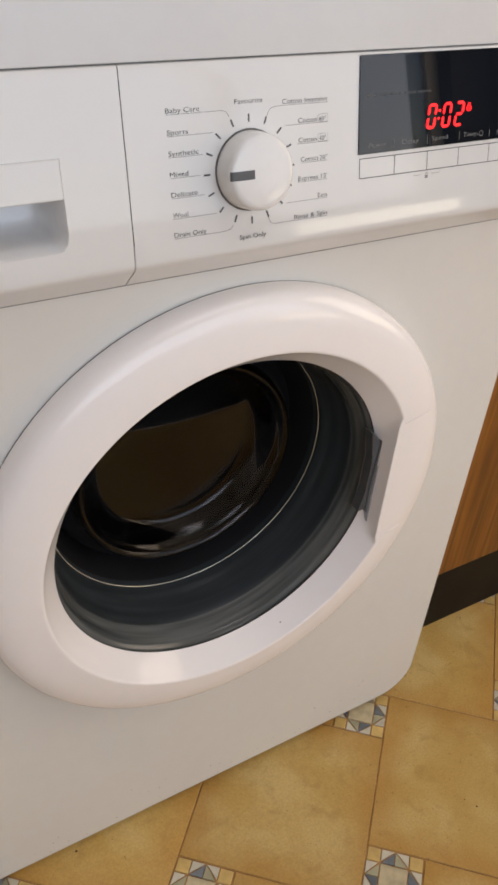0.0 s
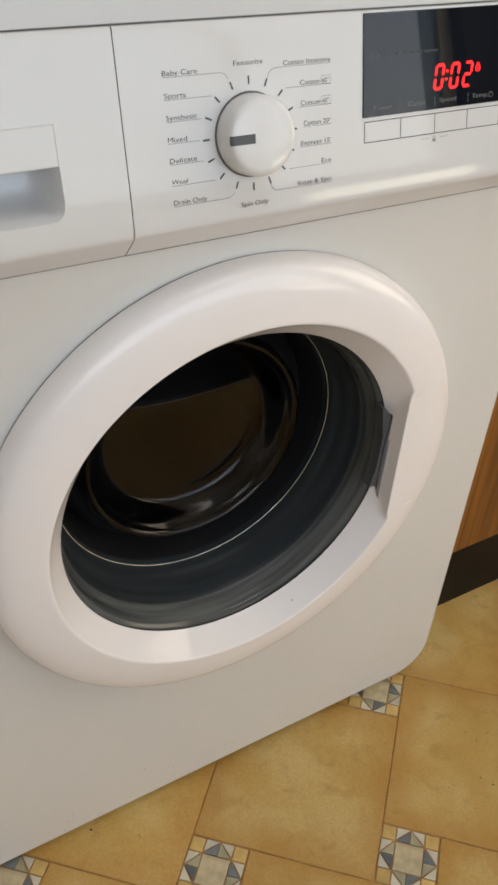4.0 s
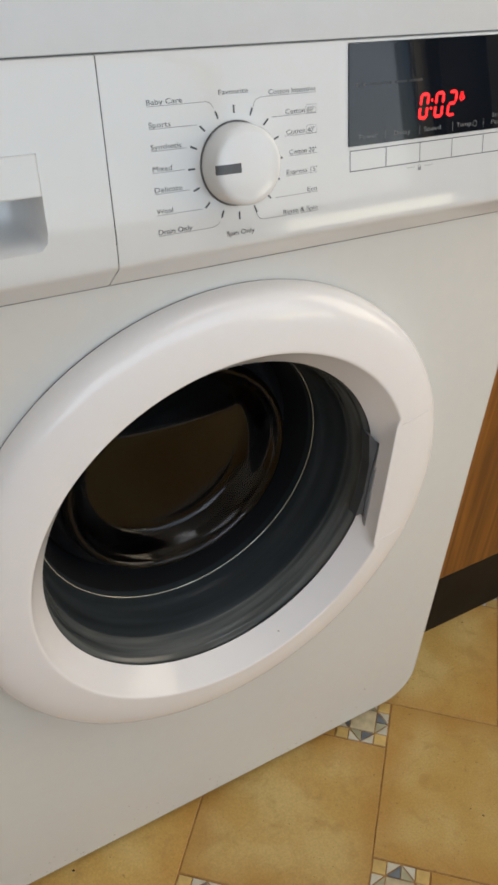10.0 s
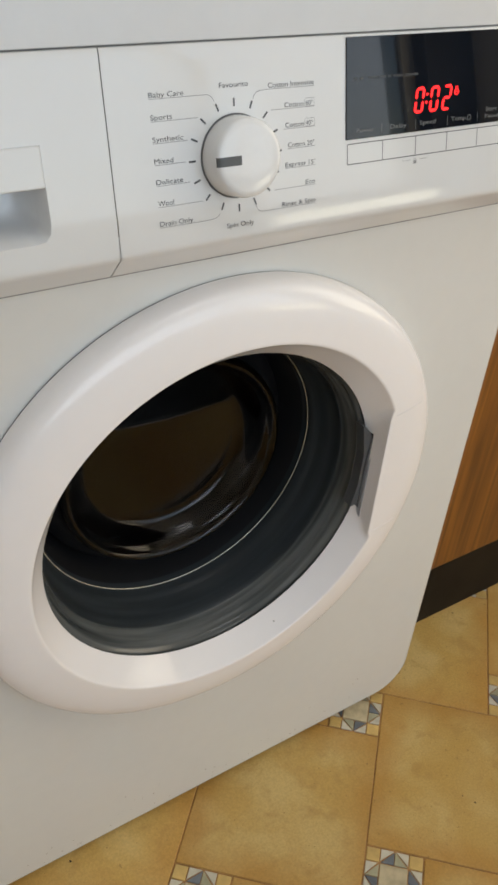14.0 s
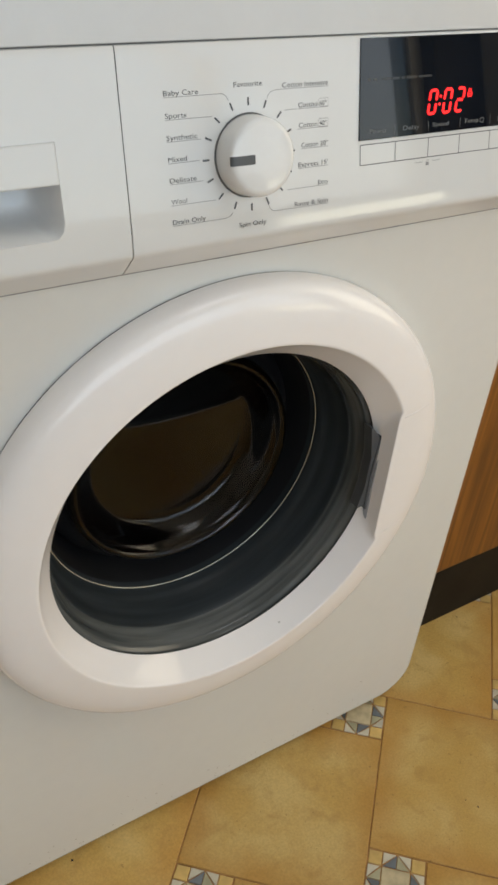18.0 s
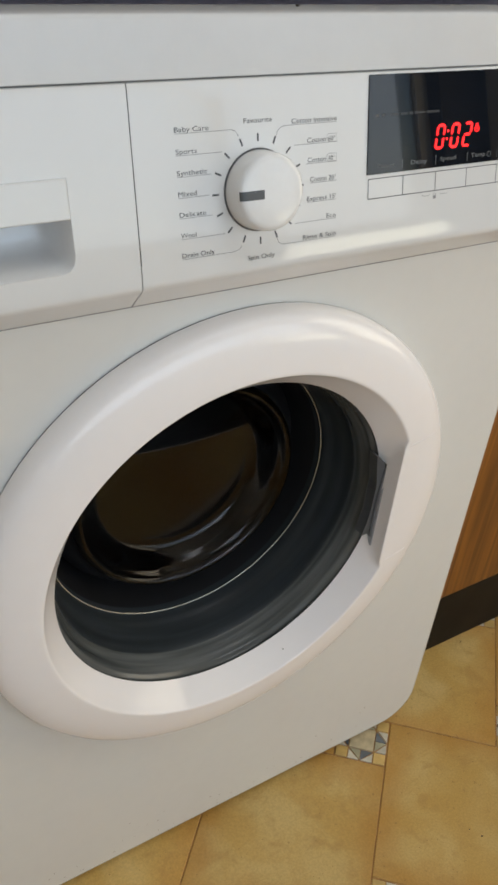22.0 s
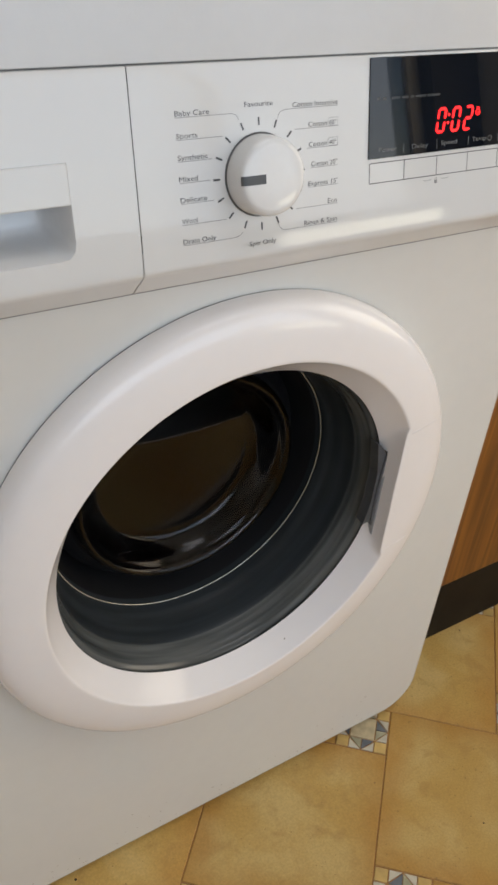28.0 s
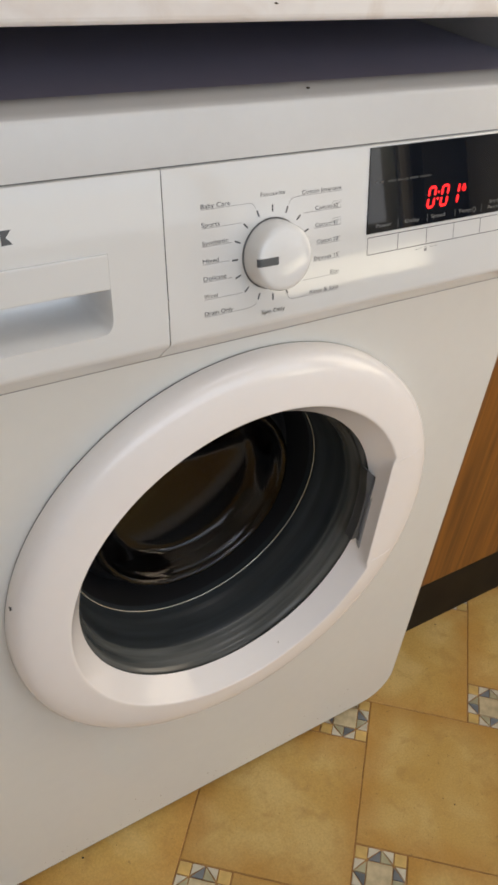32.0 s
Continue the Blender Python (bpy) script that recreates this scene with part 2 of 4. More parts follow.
def tile_mat():
    """Mottled ochre glaze, pale and sandy in the middle, more orange where it thins towards the tile's edges, with a few dark specks."""
    m = bpy.data.materials.new("ochre_floor_tile")
    m.use_nodes = True
    nt = m.node_tree
    b = nt.nodes["Principled BSDF"]
    b.inputs["Specular IOR Level"].default_value = 0.32
    co = nt.nodes.new("ShaderNodeTexCoord")
    info = nt.nodes.new("ShaderNodeObjectInfo")
    shift = nt.nodes.new("ShaderNodeVectorMath")
    shift.operation = "SCALE"
    shift.inputs[0].default_value = (37.0, 21.0, 13.0)
    nt.links.new(info.outputs["Random"], shift.inputs["Scale"])
    place = nt.nodes.new("ShaderNodeVectorMath")
    place.operation = "ADD"
    nt.links.new(co.outputs["Object"], place.inputs[0])
    nt.links.new(shift.outputs["Vector"], place.inputs[1])

    def cloud(scale, detail, distortion=0.0):
        n = nt.nodes.new("ShaderNodeTexNoise")
        n.inputs["Scale"].default_value, n.inputs["Detail"].default_value, n.inputs["Distortion"].default_value = scale, detail, distortion
        nt.links.new(place.outputs["Vector"], n.inputs["Vector"])
        return n.outputs["Fac"]

    def span(value, lo, hi, to_lo=0.0, to_hi=1.0):
        r = nt.nodes.new("ShaderNodeMapRange")
        r.interpolation_type = "SMOOTHSTEP"
        for key, v in (("From Min", lo), ("From Max", hi), ("To Min", to_lo), ("To Max", to_hi)):
            r.inputs[key].default_value = v
        nt.links.new(value, r.inputs["Value"])
        return r.outputs["Result"]

    def blend(fac, under, over):
        x = nt.nodes.new("ShaderNodeMix")
        x.data_type = "RGBA"
        nt.links.new(fac, x.inputs["Factor"])
        for socket, v in ((x.inputs["A"], under), (x.inputs["B"], over)):
            if isinstance(v, tuple):
                socket.default_value = (*v, 1)
            else:
                nt.links.new(v, socket)
        return x.outputs["Result"]

    def maths(kind, *values):
        x = nt.nodes.new("ShaderNodeMath")
        x.operation = kind
        for socket, v in zip(x.inputs, values):
            if isinstance(v, (int, float)):
                socket.default_value = v
            else:
                nt.links.new(v, socket)
        return x.outputs[0]
    # how far a point lies from the tile's middle, along the larger of the pattern's two directions
    area = FR.x * FD.y - FR.y * FD.x
    sides = []
    for axis in ((FD.y / area, -FD.x / area, 0), (-FR.y / area, FR.x / area, 0)):
        d = nt.nodes.new("ShaderNodeVectorMath")
        d.operation = "DOT_PRODUCT"
        nt.links.new(co.outputs["Object"], d.inputs[0])
        d.inputs[1].default_value = axis
        sides.append(maths("ABSOLUTE", maths("SUBTRACT", d.outputs["Value"], FL / 2)))
    far = maths("MAXIMUM", *sides)
    mottle = cloud(13, 8, 0.5)
    col = blend(span(mottle, 0.34, 0.66), (0.56, 0.362, 0.105), (0.635, 0.455, 0.172))
    col = blend(span(cloud(34, 6, 0.8), 0.50, 0.72, 0.0, 0.55), col, (0.455, 0.285, 0.088))
    edge = maths("MULTIPLY_ADD", cloud(20, 6), 0.062, far)
    col = blend(span(edge, 0.082, 0.142, 0.0, 0.72), col, (0.48, 0.250, 0.055))
    col = blend(span(cloud(210, 2), 0.695, 0.75, 0.0, 0.6), col, (0.24, 0.14, 0.05))
    grain = span(cloud(420, 3), 0.2, 0.8, 0.90, 1.10)
    each = span(info.outputs["Random"], 0.0, 1.0, 0.88, 1.01)
    hsv = nt.nodes.new("ShaderNodeHueSaturation")
    nt.links.new(col, hsv.inputs["Color"])
    nt.links.new(maths("MULTIPLY", grain, each), hsv.inputs["Value"])
    nt.links.new(hsv.outputs["Color"], b.inputs["Base Color"])
    nt.links.new(span(mottle, 0.3, 0.7, 0.36, 0.52), b.inputs["Roughness"])
    bp = nt.nodes.new("ShaderNodeBump")
    bp.inputs["Strength"].default_value, bp.inputs["Distance"].default_value = 0.12, 0.002
    nt.links.new(cloud(70, 5), bp.inputs["Height"])
    nt.links.new(bp.outputs["Normal"], b.inputs["Normal"])
    return m


def glow_mat(name, colour, strength):
    m = bpy.data.materials.new(name)
    m.use_nodes = True
    b = m.node_tree.nodes["Principled BSDF"]
    b.inputs["Base Color"].default_value = (0.2, 0.01, 0.01, 1)
    b.inputs["Emission Color"].default_value = (*colour, 1)
    b.inputs["Emission Strength"].default_value = strength
    return m


def glass_mat(name, colour, rough, ior):
    m = bpy.data.materials.new(name)
    m.use_nodes = True
    b = m.node_tree.nodes["Principled BSDF"]
    b.inputs["Base Color"].default_value = (*colour, 1)
    b.inputs["Roughness"].default_value = rough
    b.inputs["Transmission Weight"].default_value = 1.0
    b.inputs["IOR"].default_value = ior
    return m


WOOD, MARBLE, GLASS, TILE = wood_mat(), marble_mat(), glass_mat("door_glass", (0.105, 0.073, 0.048), 0.07, 1.38), tile_mat()
PANE = glass_mat("window_glass", (0.95, 0.97, 0.97), 0.0, 1.45)
LED = glow_mat("red_led", (1.0, 0.002, 0.004), 2.6)
RUBBER = rubber_mat("dark_grey_gasket", (0.042, 0.049, 0.054), (0.012, 0.016, 0.018), 0.34)
BEZEL = rubber_mat("grey_door_bezel", (0.160, 0.165, 0.158), (0.022, 0.028, 0.030), 0.20)

# ---- helpers for meshes ----


def link(name, bm, material, parent=None, label="", smooth=False, angle=40):
    me = bpy.data.meshes.new(name)
    bmesh.ops.recalc_face_normals(bm, faces=bm.faces)
    bm.to_mesh(me)
    bm.free()
    me.materials.append(material)
    if smooth:
        me.polygons.foreach_set("use_smooth", [True] * len(me.polygons))
        me.set_sharp_from_angle(angle=radians(angle))
    ob = new(name, me)
    ob.parent = parent
    if label:
        tagged(ob, label)
    return ob


def part(name, bm, material, parent, label="", smooth=False, angle=40):
    return link(name, bm, material, parent, label, smooth, angle)


def thing(name, place, label, category, group="", kind=""):
    ob = new(name)
    ob.location = place
    ob.empty_display_size = 0.05
    return tagged(ob, label, category, group, kind)


def box(bm, x0, x1, y0, y1, z0, z1, bevel=0.0, seg=2):
    made = bmesh.ops.create_cube(bm, size=1.0)["verts"]
    for v in made:
        v.co = Vector(((x0 + x1) / 2 + v.co.x * (x1 - x0), (y0 + y1) / 2 + v.co.y * (y1 - y0), (z0 + z1) / 2 + v.co.z * (z1 - z0)))
    if bevel:
        edges = list({e for v in made for e in v.link_edges})
        bmesh.ops.bevel(bm, geom=edges, offset=bevel, segments=seg, affect="EDGES", profile=0.5)
    return bm


def boxed(x0, x1, y0, y1, z0, z1, bevel=0.0, seg=2):
    return box(bmesh.new(), x0, x1, y0, y1, z0, z1, bevel, seg)


def bridge(bm, loops, close=True):
    """Quads between point loops of equal length."""
    rows = [[bm.verts.new(p) for p in loop] for loop in loops]
    for a, b in zip(rows, rows[1:]):
        n = len(a)
        for i in range(n if close else n - 1):
            j = (i + 1) % n
            bm.faces.new((a[i], a[j], b[j], b[i]))
    return rows


CX, CZ = -0.0135, 0.437                      # axis of the door and drum
YB = 0.0102                                   # front of the enamelled body


def lathe(profile, n=128, x=CX, z=CZ, z_end=None):
    """Turns (radius, y) about the axis of the door, which may drift to another height at the far end."""
    bm = bmesh.new()
    last = max(len(profile) - 1, 1)
    drift = (z_end - z) / last if z_end is not None else 0.0
    bridge(bm, [[(x + r * cos(2 * pi * i / n), y, z + drift * k + r * sin(2 * pi * i / n)) for i in range(n)] for k, (r, y) in enumerate(profile)])
    return bm


def text_bm(words, width=None, size=0.0041, align="LEFT"):
    cu = bpy.data.curves.new("words", "FONT")
    cu.body, cu.size, cu.resolution_u, cu.offset = words, size, 3, 0.0
    ob = new("words", cu)
    bpy.context.view_layer.update()
    me = bpy.data.meshes.new_from_object(ob.evaluated_get(bpy.context.evaluated_depsgraph_get()))
    bpy.data.objects.remove(ob)
    bm = bmesh.new()
    bm.from_mesh(me)
    bpy.data.meshes.remove(me)
    xs = [v.co.x for v in bm.verts]
    w0 = max(xs) - min(xs)
    k = (width / w0) if width else 1.0
    shift = {"LEFT": 0.0, "RIGHT": -w0 * k, "CENTER": -w0 * k / 2}[align]
    for v in bm.verts:
        v.co.x = (v.co.x - min(xs)) * k + shift
    return bm


def strip(bm, pts, width):
    """A flat printed line along points in the local plane."""
    pts = [Vector((*p, 0)) for p in pts]
    left, right = [], []
    for i, p in enumerate(pts):
        a, b = pts[max(i - 1, 0)], pts[min(i + 1, len(pts) - 1)]
        d = (b - a).normalized()
        n = Vector((-d.y, d.x, 0)) * width / 2
        left.append(bm.verts.new(p + n))
        right.append(bm.verts.new(p - n))
    for i in range(len(pts) - 1):
        bm.faces.new((left[i], left[i + 1], right[i + 1], right[i]))
    return bm


# ---- the control panel's sloping plane ----
SLOPE = 0.2222
LEANING = atan(SLOPE)
KX, KZ = -0.0292, 0.7492                      # knob centre


def panel_y(z):
    return SLOPE * (z - 0.80) + 1.3 * max(0.728 - z, 0.0) ** 2


def on_panel(u=0.0, w=0.0, lift=0.0):
    """Pose whose local x, y lie in the panel's plane, u, w metres from the knob's centre."""
    return pose(KX, panel_y(KZ), KZ, 90 - math.degrees(LEANING)) @ Matrix.Translation((u, w, lift))


def uw(x, z):
    """Panel coordinates of a place given by x and height."""
    return x - KX, (z - KZ) / cos(LEANING)


# ---- room ----
X0, X1, Y0, Y1, ZC = ROOM


def room():
    def struct(name, bm, material, label, category):
        return tagged(link(name, bm, material), label, category, kind="structure")
    struct("wall_back", boxed(X0, X1, Y1, Y1 + 0.12, 0, ZC), WALL_PAINT, "cream painted wall behind the machine", "wall")
    y0, y1, v0, v1 = RIGHT_OPENING
    bm = boxed(X1, X1 + 0.12, Y0 - 0.12, y0, 0, ZC)
    box(bm, X1, X1 + 0.12, y1, Y1 + 0.12, 0, ZC)
    box(bm, X1, X1 + 0.12, y0, y1, 0, v0)
    box(bm, X1, X1 + 0.12, y0, y1, v1, ZC)
    struct("wall_right", bm, WALL_PAINT, "cream painted kitchen wall with the added window", "wall")
    # unseen window added to hold the warm fill
    win = thing("window_2", (X1 + 0.06, y0, v0), "white framed kitchen window in the side wall", "window", kind="structure")
    w, h, f = y1 - y0, v1 - v0, 0.05
    for a, b, c, d in ((0, f, 0, h), (w - f, w, 0, h), (f, w - f, 0, f), (f, w - f, h - f, h)):
        part("window_frame", boxed(-0.03, 0.0, a, b, c, d), FRAME_WHITE, win)
    pane = part("pane", boxed(-0.018, -0.014, f, w - f, f, h - f), PANE, win, "clear glass pane")
    pane.visible_shadow = False
    struct("wall_left", boxed(X0 - 0.12, X0, Y0 - 0.12, Y1 + 0.12, 0, ZC), WALL_PAINT, "cream painted kitchen wall", "wall")
    edges = [X0] + [e for o in OPENINGS for e in o[:2]] + [X1]
    bm = bmesh.new()
    for e0, e1 in list(zip(edges[::2], edges[1::2]))[:-1]:
        box(bm, e0, e1, Y0 - 0.12, Y0, 0, ZC)
    struct("wall_corner", boxed(edges[-2], edges[-1], Y0 - 0.12, Y0, 0, ZC), DARK_PAINT, "dark painted strip of wall beside the glazed door", "wall")
    for w0, w1, v0, v1 in OPENINGS:
        box(bm, w0, w1, Y0 - 0.12, Y0, 0, v0)
        box(bm, w0, w1, Y0 - 0.12, Y0, v1, ZC)
    struct("wall_front", bm, WALL_PAINT, "cream painted wall with a window and a glazed door", "wall")
    struct("ceiling", boxed(X0 - 0.12, X1 + 0.12, Y0 - 0.12, Y1 + 0.12, ZC, ZC + 0.1), CEILING_PAINT, "plain white painted ceiling", "ceiling")
    for k, (w0, w1, v0, v1) in enumerate(OPENINGS):
        ox, oz, f = (w0 + w1) / 2, v0, 0.05
        kind_of = ("window", "door")[k]
        win = thing(kind_of + "_1", (ox, Y0 - 0.06, oz), ("white framed wide kitchen window", "white framed glazed door")[k], kind_of, kind="structure")
        for a, b, c, d in ((w0, w0 + f, v0, v1), (w1 - f, w1, v0, v1), (w0 + f, w1 - f, v0, v0 + f), (w0 + f, w1 - f, v1 - f, v1)):
            part(kind_of + "_frame", boxed(a - ox, b - ox, -0.03, 0.0, c - oz, d - oz), FRAME_WHITE, win)
        pane = part("pane", boxed(w0 + f - ox, w1 - f - ox, -0.018, -0.014, v0 + f - oz, v1 - f - oz), PANE, win, "clear glass pane")
        pane.visible_shadow = False


room()

# ---- floor: large ochre tiles with small patterned insets, laid on the diagonal ----


def tile_mesh(name, a0, a1, b0, b1, h, material, bevel, pts=None):
    """One tile in the floor's own axes (a along the rows, b across), with a worn bevel."""
    pts = pts or [(a0, b0), (a1, b0), (a1, b1), (a0, b1)]
    bm = bmesh.new()

    def loop(inset, z):
        out = []
        n = len(pts)
        for i in range(n):
            p, q, r = Vector(pts[i - 1]), Vector(pts[i]), Vector(pts[(i + 1) % n])
            e, f = (p - q).normalized(), (r - q).normalized()
            q2 = q + (e + f).normalized() * (inset / max(sin(math.acos(max(-1, min(1, e.dot(f)))) / 2), 0.2)) if inset else q
            g = FR * q2.x + FD * q2.y
            out.append((g.x, g.y, z))
        return out
    rows = bridge(bm, [loop(0, -0.004), loop(0, h - bevel), loop(bevel * 0.9, h)])
    bm.faces.new(rows[-1])
    bmesh.ops.recalc_face_normals(bm, faces=bm.faces)
    me = bpy.data.meshes.new(name)
    bm.to_mesh(me)
    bm.free()
    me.materials.append(material)
    return me


def floor():
    ground = tagged(link("floor", boxed(X0, X1, Y0, Y1, -0.06, -0.0014), GROUT), "ochre tiled kitchen floor with small blue and white patterned insets", "floor", kind="structure")
    g = 0.0007
    big = tile_mesh("tile", g, FL - g, g, FL - g, 0.0, TILE, 0.0007)
    s, m, q = FS, 0.0013, 0.255
    c1, c2 = q * s, (1 - q) * s
    cells = []
    for a in (0, 1):
        for b in (0, 1):
            x0, y0 = (m if a == 0 else c2 + m / 2), (m if b == 0 else c2 + m / 2)
            x1, y1 = (c1 - m / 2 if a == 0 else s - m), (c1 - m / 2 if b == 0 else s - m)
            cells.append((tile_mesh("mosaic_corner", x0, x1, y0, y1, 0.0, MOS_TAN, 0.0006)))
    cells.append(tile_mesh("mosaic_centre", c1 + m / 2, c2 - m / 2, c1 + m / 2, c2 - m / 2, 0.0, MOS_CENTRE, 0.0006))
    h, t = s / 2, m * 0.35
    for k in range(4):
        def turn(p):
            x, y = p[0] - h, p[1] - h
            for _ in range(k):
                x, y = -y, x
            return (x + h, y + h)
        dark = [(c1 + m, c1 - m / 2), (h - t, m * 1.6), (h - t, c1 - m / 2)]
        pale = [(h + t, m * 1.6), (c2 - m, c1 - m / 2), (h + t, c1 - m / 2)]
        w1 = [(c1 + m / 2, m), (h - m, m), (c1 + m / 2, c1 - 2 * m)]
        w2 = [(h + m, m), (c2 - m / 2, m), (c2 - m / 2, c1 - 2 * m)]
        for pts, material in ((dark, MOS_BLUE), (pale, MOS_GREY), (w1, MOS_WHITE), (w2, MOS_WHITE)):
            cells.append(tile_mesh("mosaic_piece", 0, 0, 0, 0, 0.0, material, 0.0004, [turn(p) for p in pts]))
    far_big, far_small = [], []
    for i in range(-20, 21):
        for j in range(-20, 21):
            base = FO + FR * (i * FS + j * FL) + FD * (i * FL - j * FS)
            if not (X0 - 0.35 < base.x < X1 + 0.35 and Y0 - 0.35 < base.y < 0.5):
                continue
            if -0.45 < base.x < 0.95 and -0.55 < base.y < 0.22:
                ob = new("tile", big)
                ob.location, ob.parent = (base.x, base.y, 0), ground
                corner = base - FR * FS
                inset = new("inset_tile")
                inset.location, inset.parent = (corner.x, corner.y, 0), ground
                inset.empty_display_size = 0.03
                for me in cells:
                    o = new(me.name.split(".")[0], me)
                    o.parent = inset
            else:
                far_big.append((base, FL))
                far_small.append((base - FR * FS, FS))

    def clipped(pts):
        """The part of a tile that lies inside the room."""
        for k, limit, sign in ((0, X0, 1), (0, X1, -1), (1, Y0, 1), (1, Y1, -1)):
            out = []
            for p, q in zip(pts, pts[1:] + pts[:1]):
                a, b = sign * (p[k] - limit), sign * (q[k] - limit)
                if a >= 0:
                    out.append(p)
                if a * b < 0:
                    out.append(p + (q - p) * (a / (a - b)))
            pts = out
            if len(pts) < 3:
                return []
        return pts
    for name, bases, material, label in (("far_tiles", far_big, TILE, "ochre floor tiles further off"), ("far_insets", far_small, MOS_GREY, "small patterned insets further off")):
        verts, faces = [], []
        for base, size in bases:
            pts = clipped([base + FR * a + FD * b for a, b in ((g, g), (size - g, g), (size - g, size - g), (g, size - g))])
            if pts:
                faces.append(tuple(range(len(verts), len(verts) + len(pts))))
                verts += [(p.x, p.y, 0.0) for p in pts]
        me = bpy.data.meshes.new(name)
        me.from_pydata(verts, [], faces)
        me.materials.append(material)
        ob = new(name, me)
        ob.parent = ground
        tagged(ob, label, kind="stuff")


# ---- washing machine ----
MX0, MX1, MZ0 = -0.325, 0.2928, 0.012
MBACK = 0.56
SEAM_X = -0.1114


def outline(inset, corner, top, n=10):
    """The body's front outline: square at the top, rounded bottom corners. Counter-clockwise points (x, z)."""
    x0, x1, z0, z1 = MX0 + inset, MX1 - inset, MZ0 + inset, top
    r = max(corner - inset, 0.004)
    pts = []
    m = 14
    for i in range(m):
        pts.append((x1 - (x1 - x0) * i / m, z1))
    for i in range(m):
        pts.append((x0, z1 + (z0 + r - z1) * i / m))
    for i in range(n):
        a = pi + pi / 2 * i / n
        pts.append((x0 + r + r * cos(a), z0 + r + r * sin(a)))
    for i in range(m):
        pts.append((x0 + r + (x1 - x0 - 2 * r) * i / m, z0))
    for i in range(n):
        a = 1.5 * pi + pi / 2 * i / n
        pts.append((x1 - r + r * cos(a), z0 + r + r * sin(a)))
    for i in range(m):
        pts.append((x1, z0 + r + (z1 - z0 - r) * i / m))
    return pts


def machine_body(parent):
    top = 0.700
    bm = bmesh.new()
    outer = [outline(d, 0.048, top) for d in (0.0095, 0.007, 0.0042, 0.0019, 0.0005, 0.0)]
    depth = [YB, YB, YB + 0.0007, YB + 0.0022, YB + 0.0045, YB + 0.007]
    hole = []
    for x, z in outer[0]:
        a = math.atan2(z - CZ, x - CX)
        hole.append((CX + 0.205 * cos(a), YB, CZ + 0.205 * sin(a)))
    loops = [hole] + [[(x, y, z) for x, z in o] for o, y in zip(outer, depth)] + [[(x, MBACK, z) for x, z in outer[-1]]]
    rows = bridge(bm, loops)
    bm.faces.new(rows[-1])
    body = part("body", bm, ENAMEL, parent, "white enamelled front and sides", True, 30)
    for poly in body.data.polygons:
        if abs(poly.normal.y) > 0.9999:
            poly.use_smooth = False
    # splashes of dirt along the front's lower edge
    for _ in range(46):
        x = random.uniform(-0.22, MX1 - 0.045)
        z = MZ0 + 0.012 + 0.05 * random.random() ** 2.2
        bm = bmesh.new()
        bmesh.ops.create_icosphere(bm, subdivisions=1, radius=random.uniform(0.00035, 0.0009))
        bm.transform(Matrix.Translation((x, YB, z)) @ Matrix.Diagonal((random.uniform(0.8, 1.9), 0.25, 1, 1)))
        part("dirt_speck", bm, FAINT, body)
    # the rest of the cabinet behind the control panel
    part("upper_frame", boxed(MX0 + 0.003, MX1 - 0.003, 0.034, MBACK - 0.001, 0.7005, 0.8103), SEAM, parent, "shadowed frame behind the control panel")


def lid(parent):
    # the back edge rolls down so the lid darkens softly towards the sheet
    prof = [(0.016, 0.8114), (0.0050, 0.8116), (0.0041, 0.8122), (0.0042, 0.8134), (0.0070, 0.8270), (0.0097, 0.8410), (0.0101, 0.8424), (0.0108, 0.8433), (0.0122, 0.8438), (0.020, 0.8440), (0.032, 0.8440), (0.038, 0.8437), (0.044, 0.8431), (0.050, 0.8422), (0.056, 0.8410), (0.062, 0.8396), (0.066, 0.8388), (0.072, 0.8385), (MBACK + 0.004, 0.8385)]
    r = 0.038
    cols = [(x, 0.0) for x in (MX0 + r, -0.2, -0.1, 0.0, 0.1, 0.2, MX1 - r)]
    arc = [(r * sin(a), r * (1 - cos(a))) for a in [radians(9 * i) for i in range(1, 10)]] + [(r, r)]
    left = [(MX0 + r - dx, dy) for dx, dy in reversed(arc)]
    right = [(MX1 - r + dx, dy) for dx, dy in arc]
    bm = bmesh.new()
    rows = bridge(bm, [[(x, min(y + dy, MBACK + 0.004), z) for y, z in prof] for x, dy in left + cols + right], close=False)
    # side skirts
    for k in (0, -1):
        x = rows[k][0].co.x
        a = [bm.verts.new((x, MBACK + 0.004, 0.8114))]
        bm.faces.new(rows[k] + a)
    part("lid", bm, LID_PLASTIC, parent, "white lid with a rounded front edge", True, 35)
    # added dark sheet whose colour holds the shade under the worktop
    part("lid_panel", boxed(MX0 + 0.004, MX1 - 0.004, 0.0560, MBACK - 0.01, 0.8380, 0.8402, 0.0004, 1), LID_SHADE, parent, "dark grey sheet for the shade on the lid under the worktop")
    part("lid_gap", boxed(MX0 + 0.01, MX1 - 0.034, 0.0056, 0.04, 0.8107, 0.8118), SEAM, parent, "dark gap under the lid")


PANEL_PROFILE = [(0.030, 0.8109), (panel_y(0.8104) + 0.0006, 0.8109), (panel_y(0.8098), 0.8098)] + [(panel_y(z), z) for z in (0.80, 0.785, 0.77, 0.76, 0.75, 0.74, 0.73, 0.725, 0.72, 0.715, 0.71, 0.7065, 0.7035)] + [
    (panel_y(0.7010) + 0.0001, 0.7010), (panel_y(0.700) + 0.0008, 0.6992), (panel_y(0.700) + 0.0022, 0.6974), (-0.0090, 0.6845), (-0.0080, 0.6832), (-0.0064, 0.6826), (YB + 0.0065, 0.6824)]


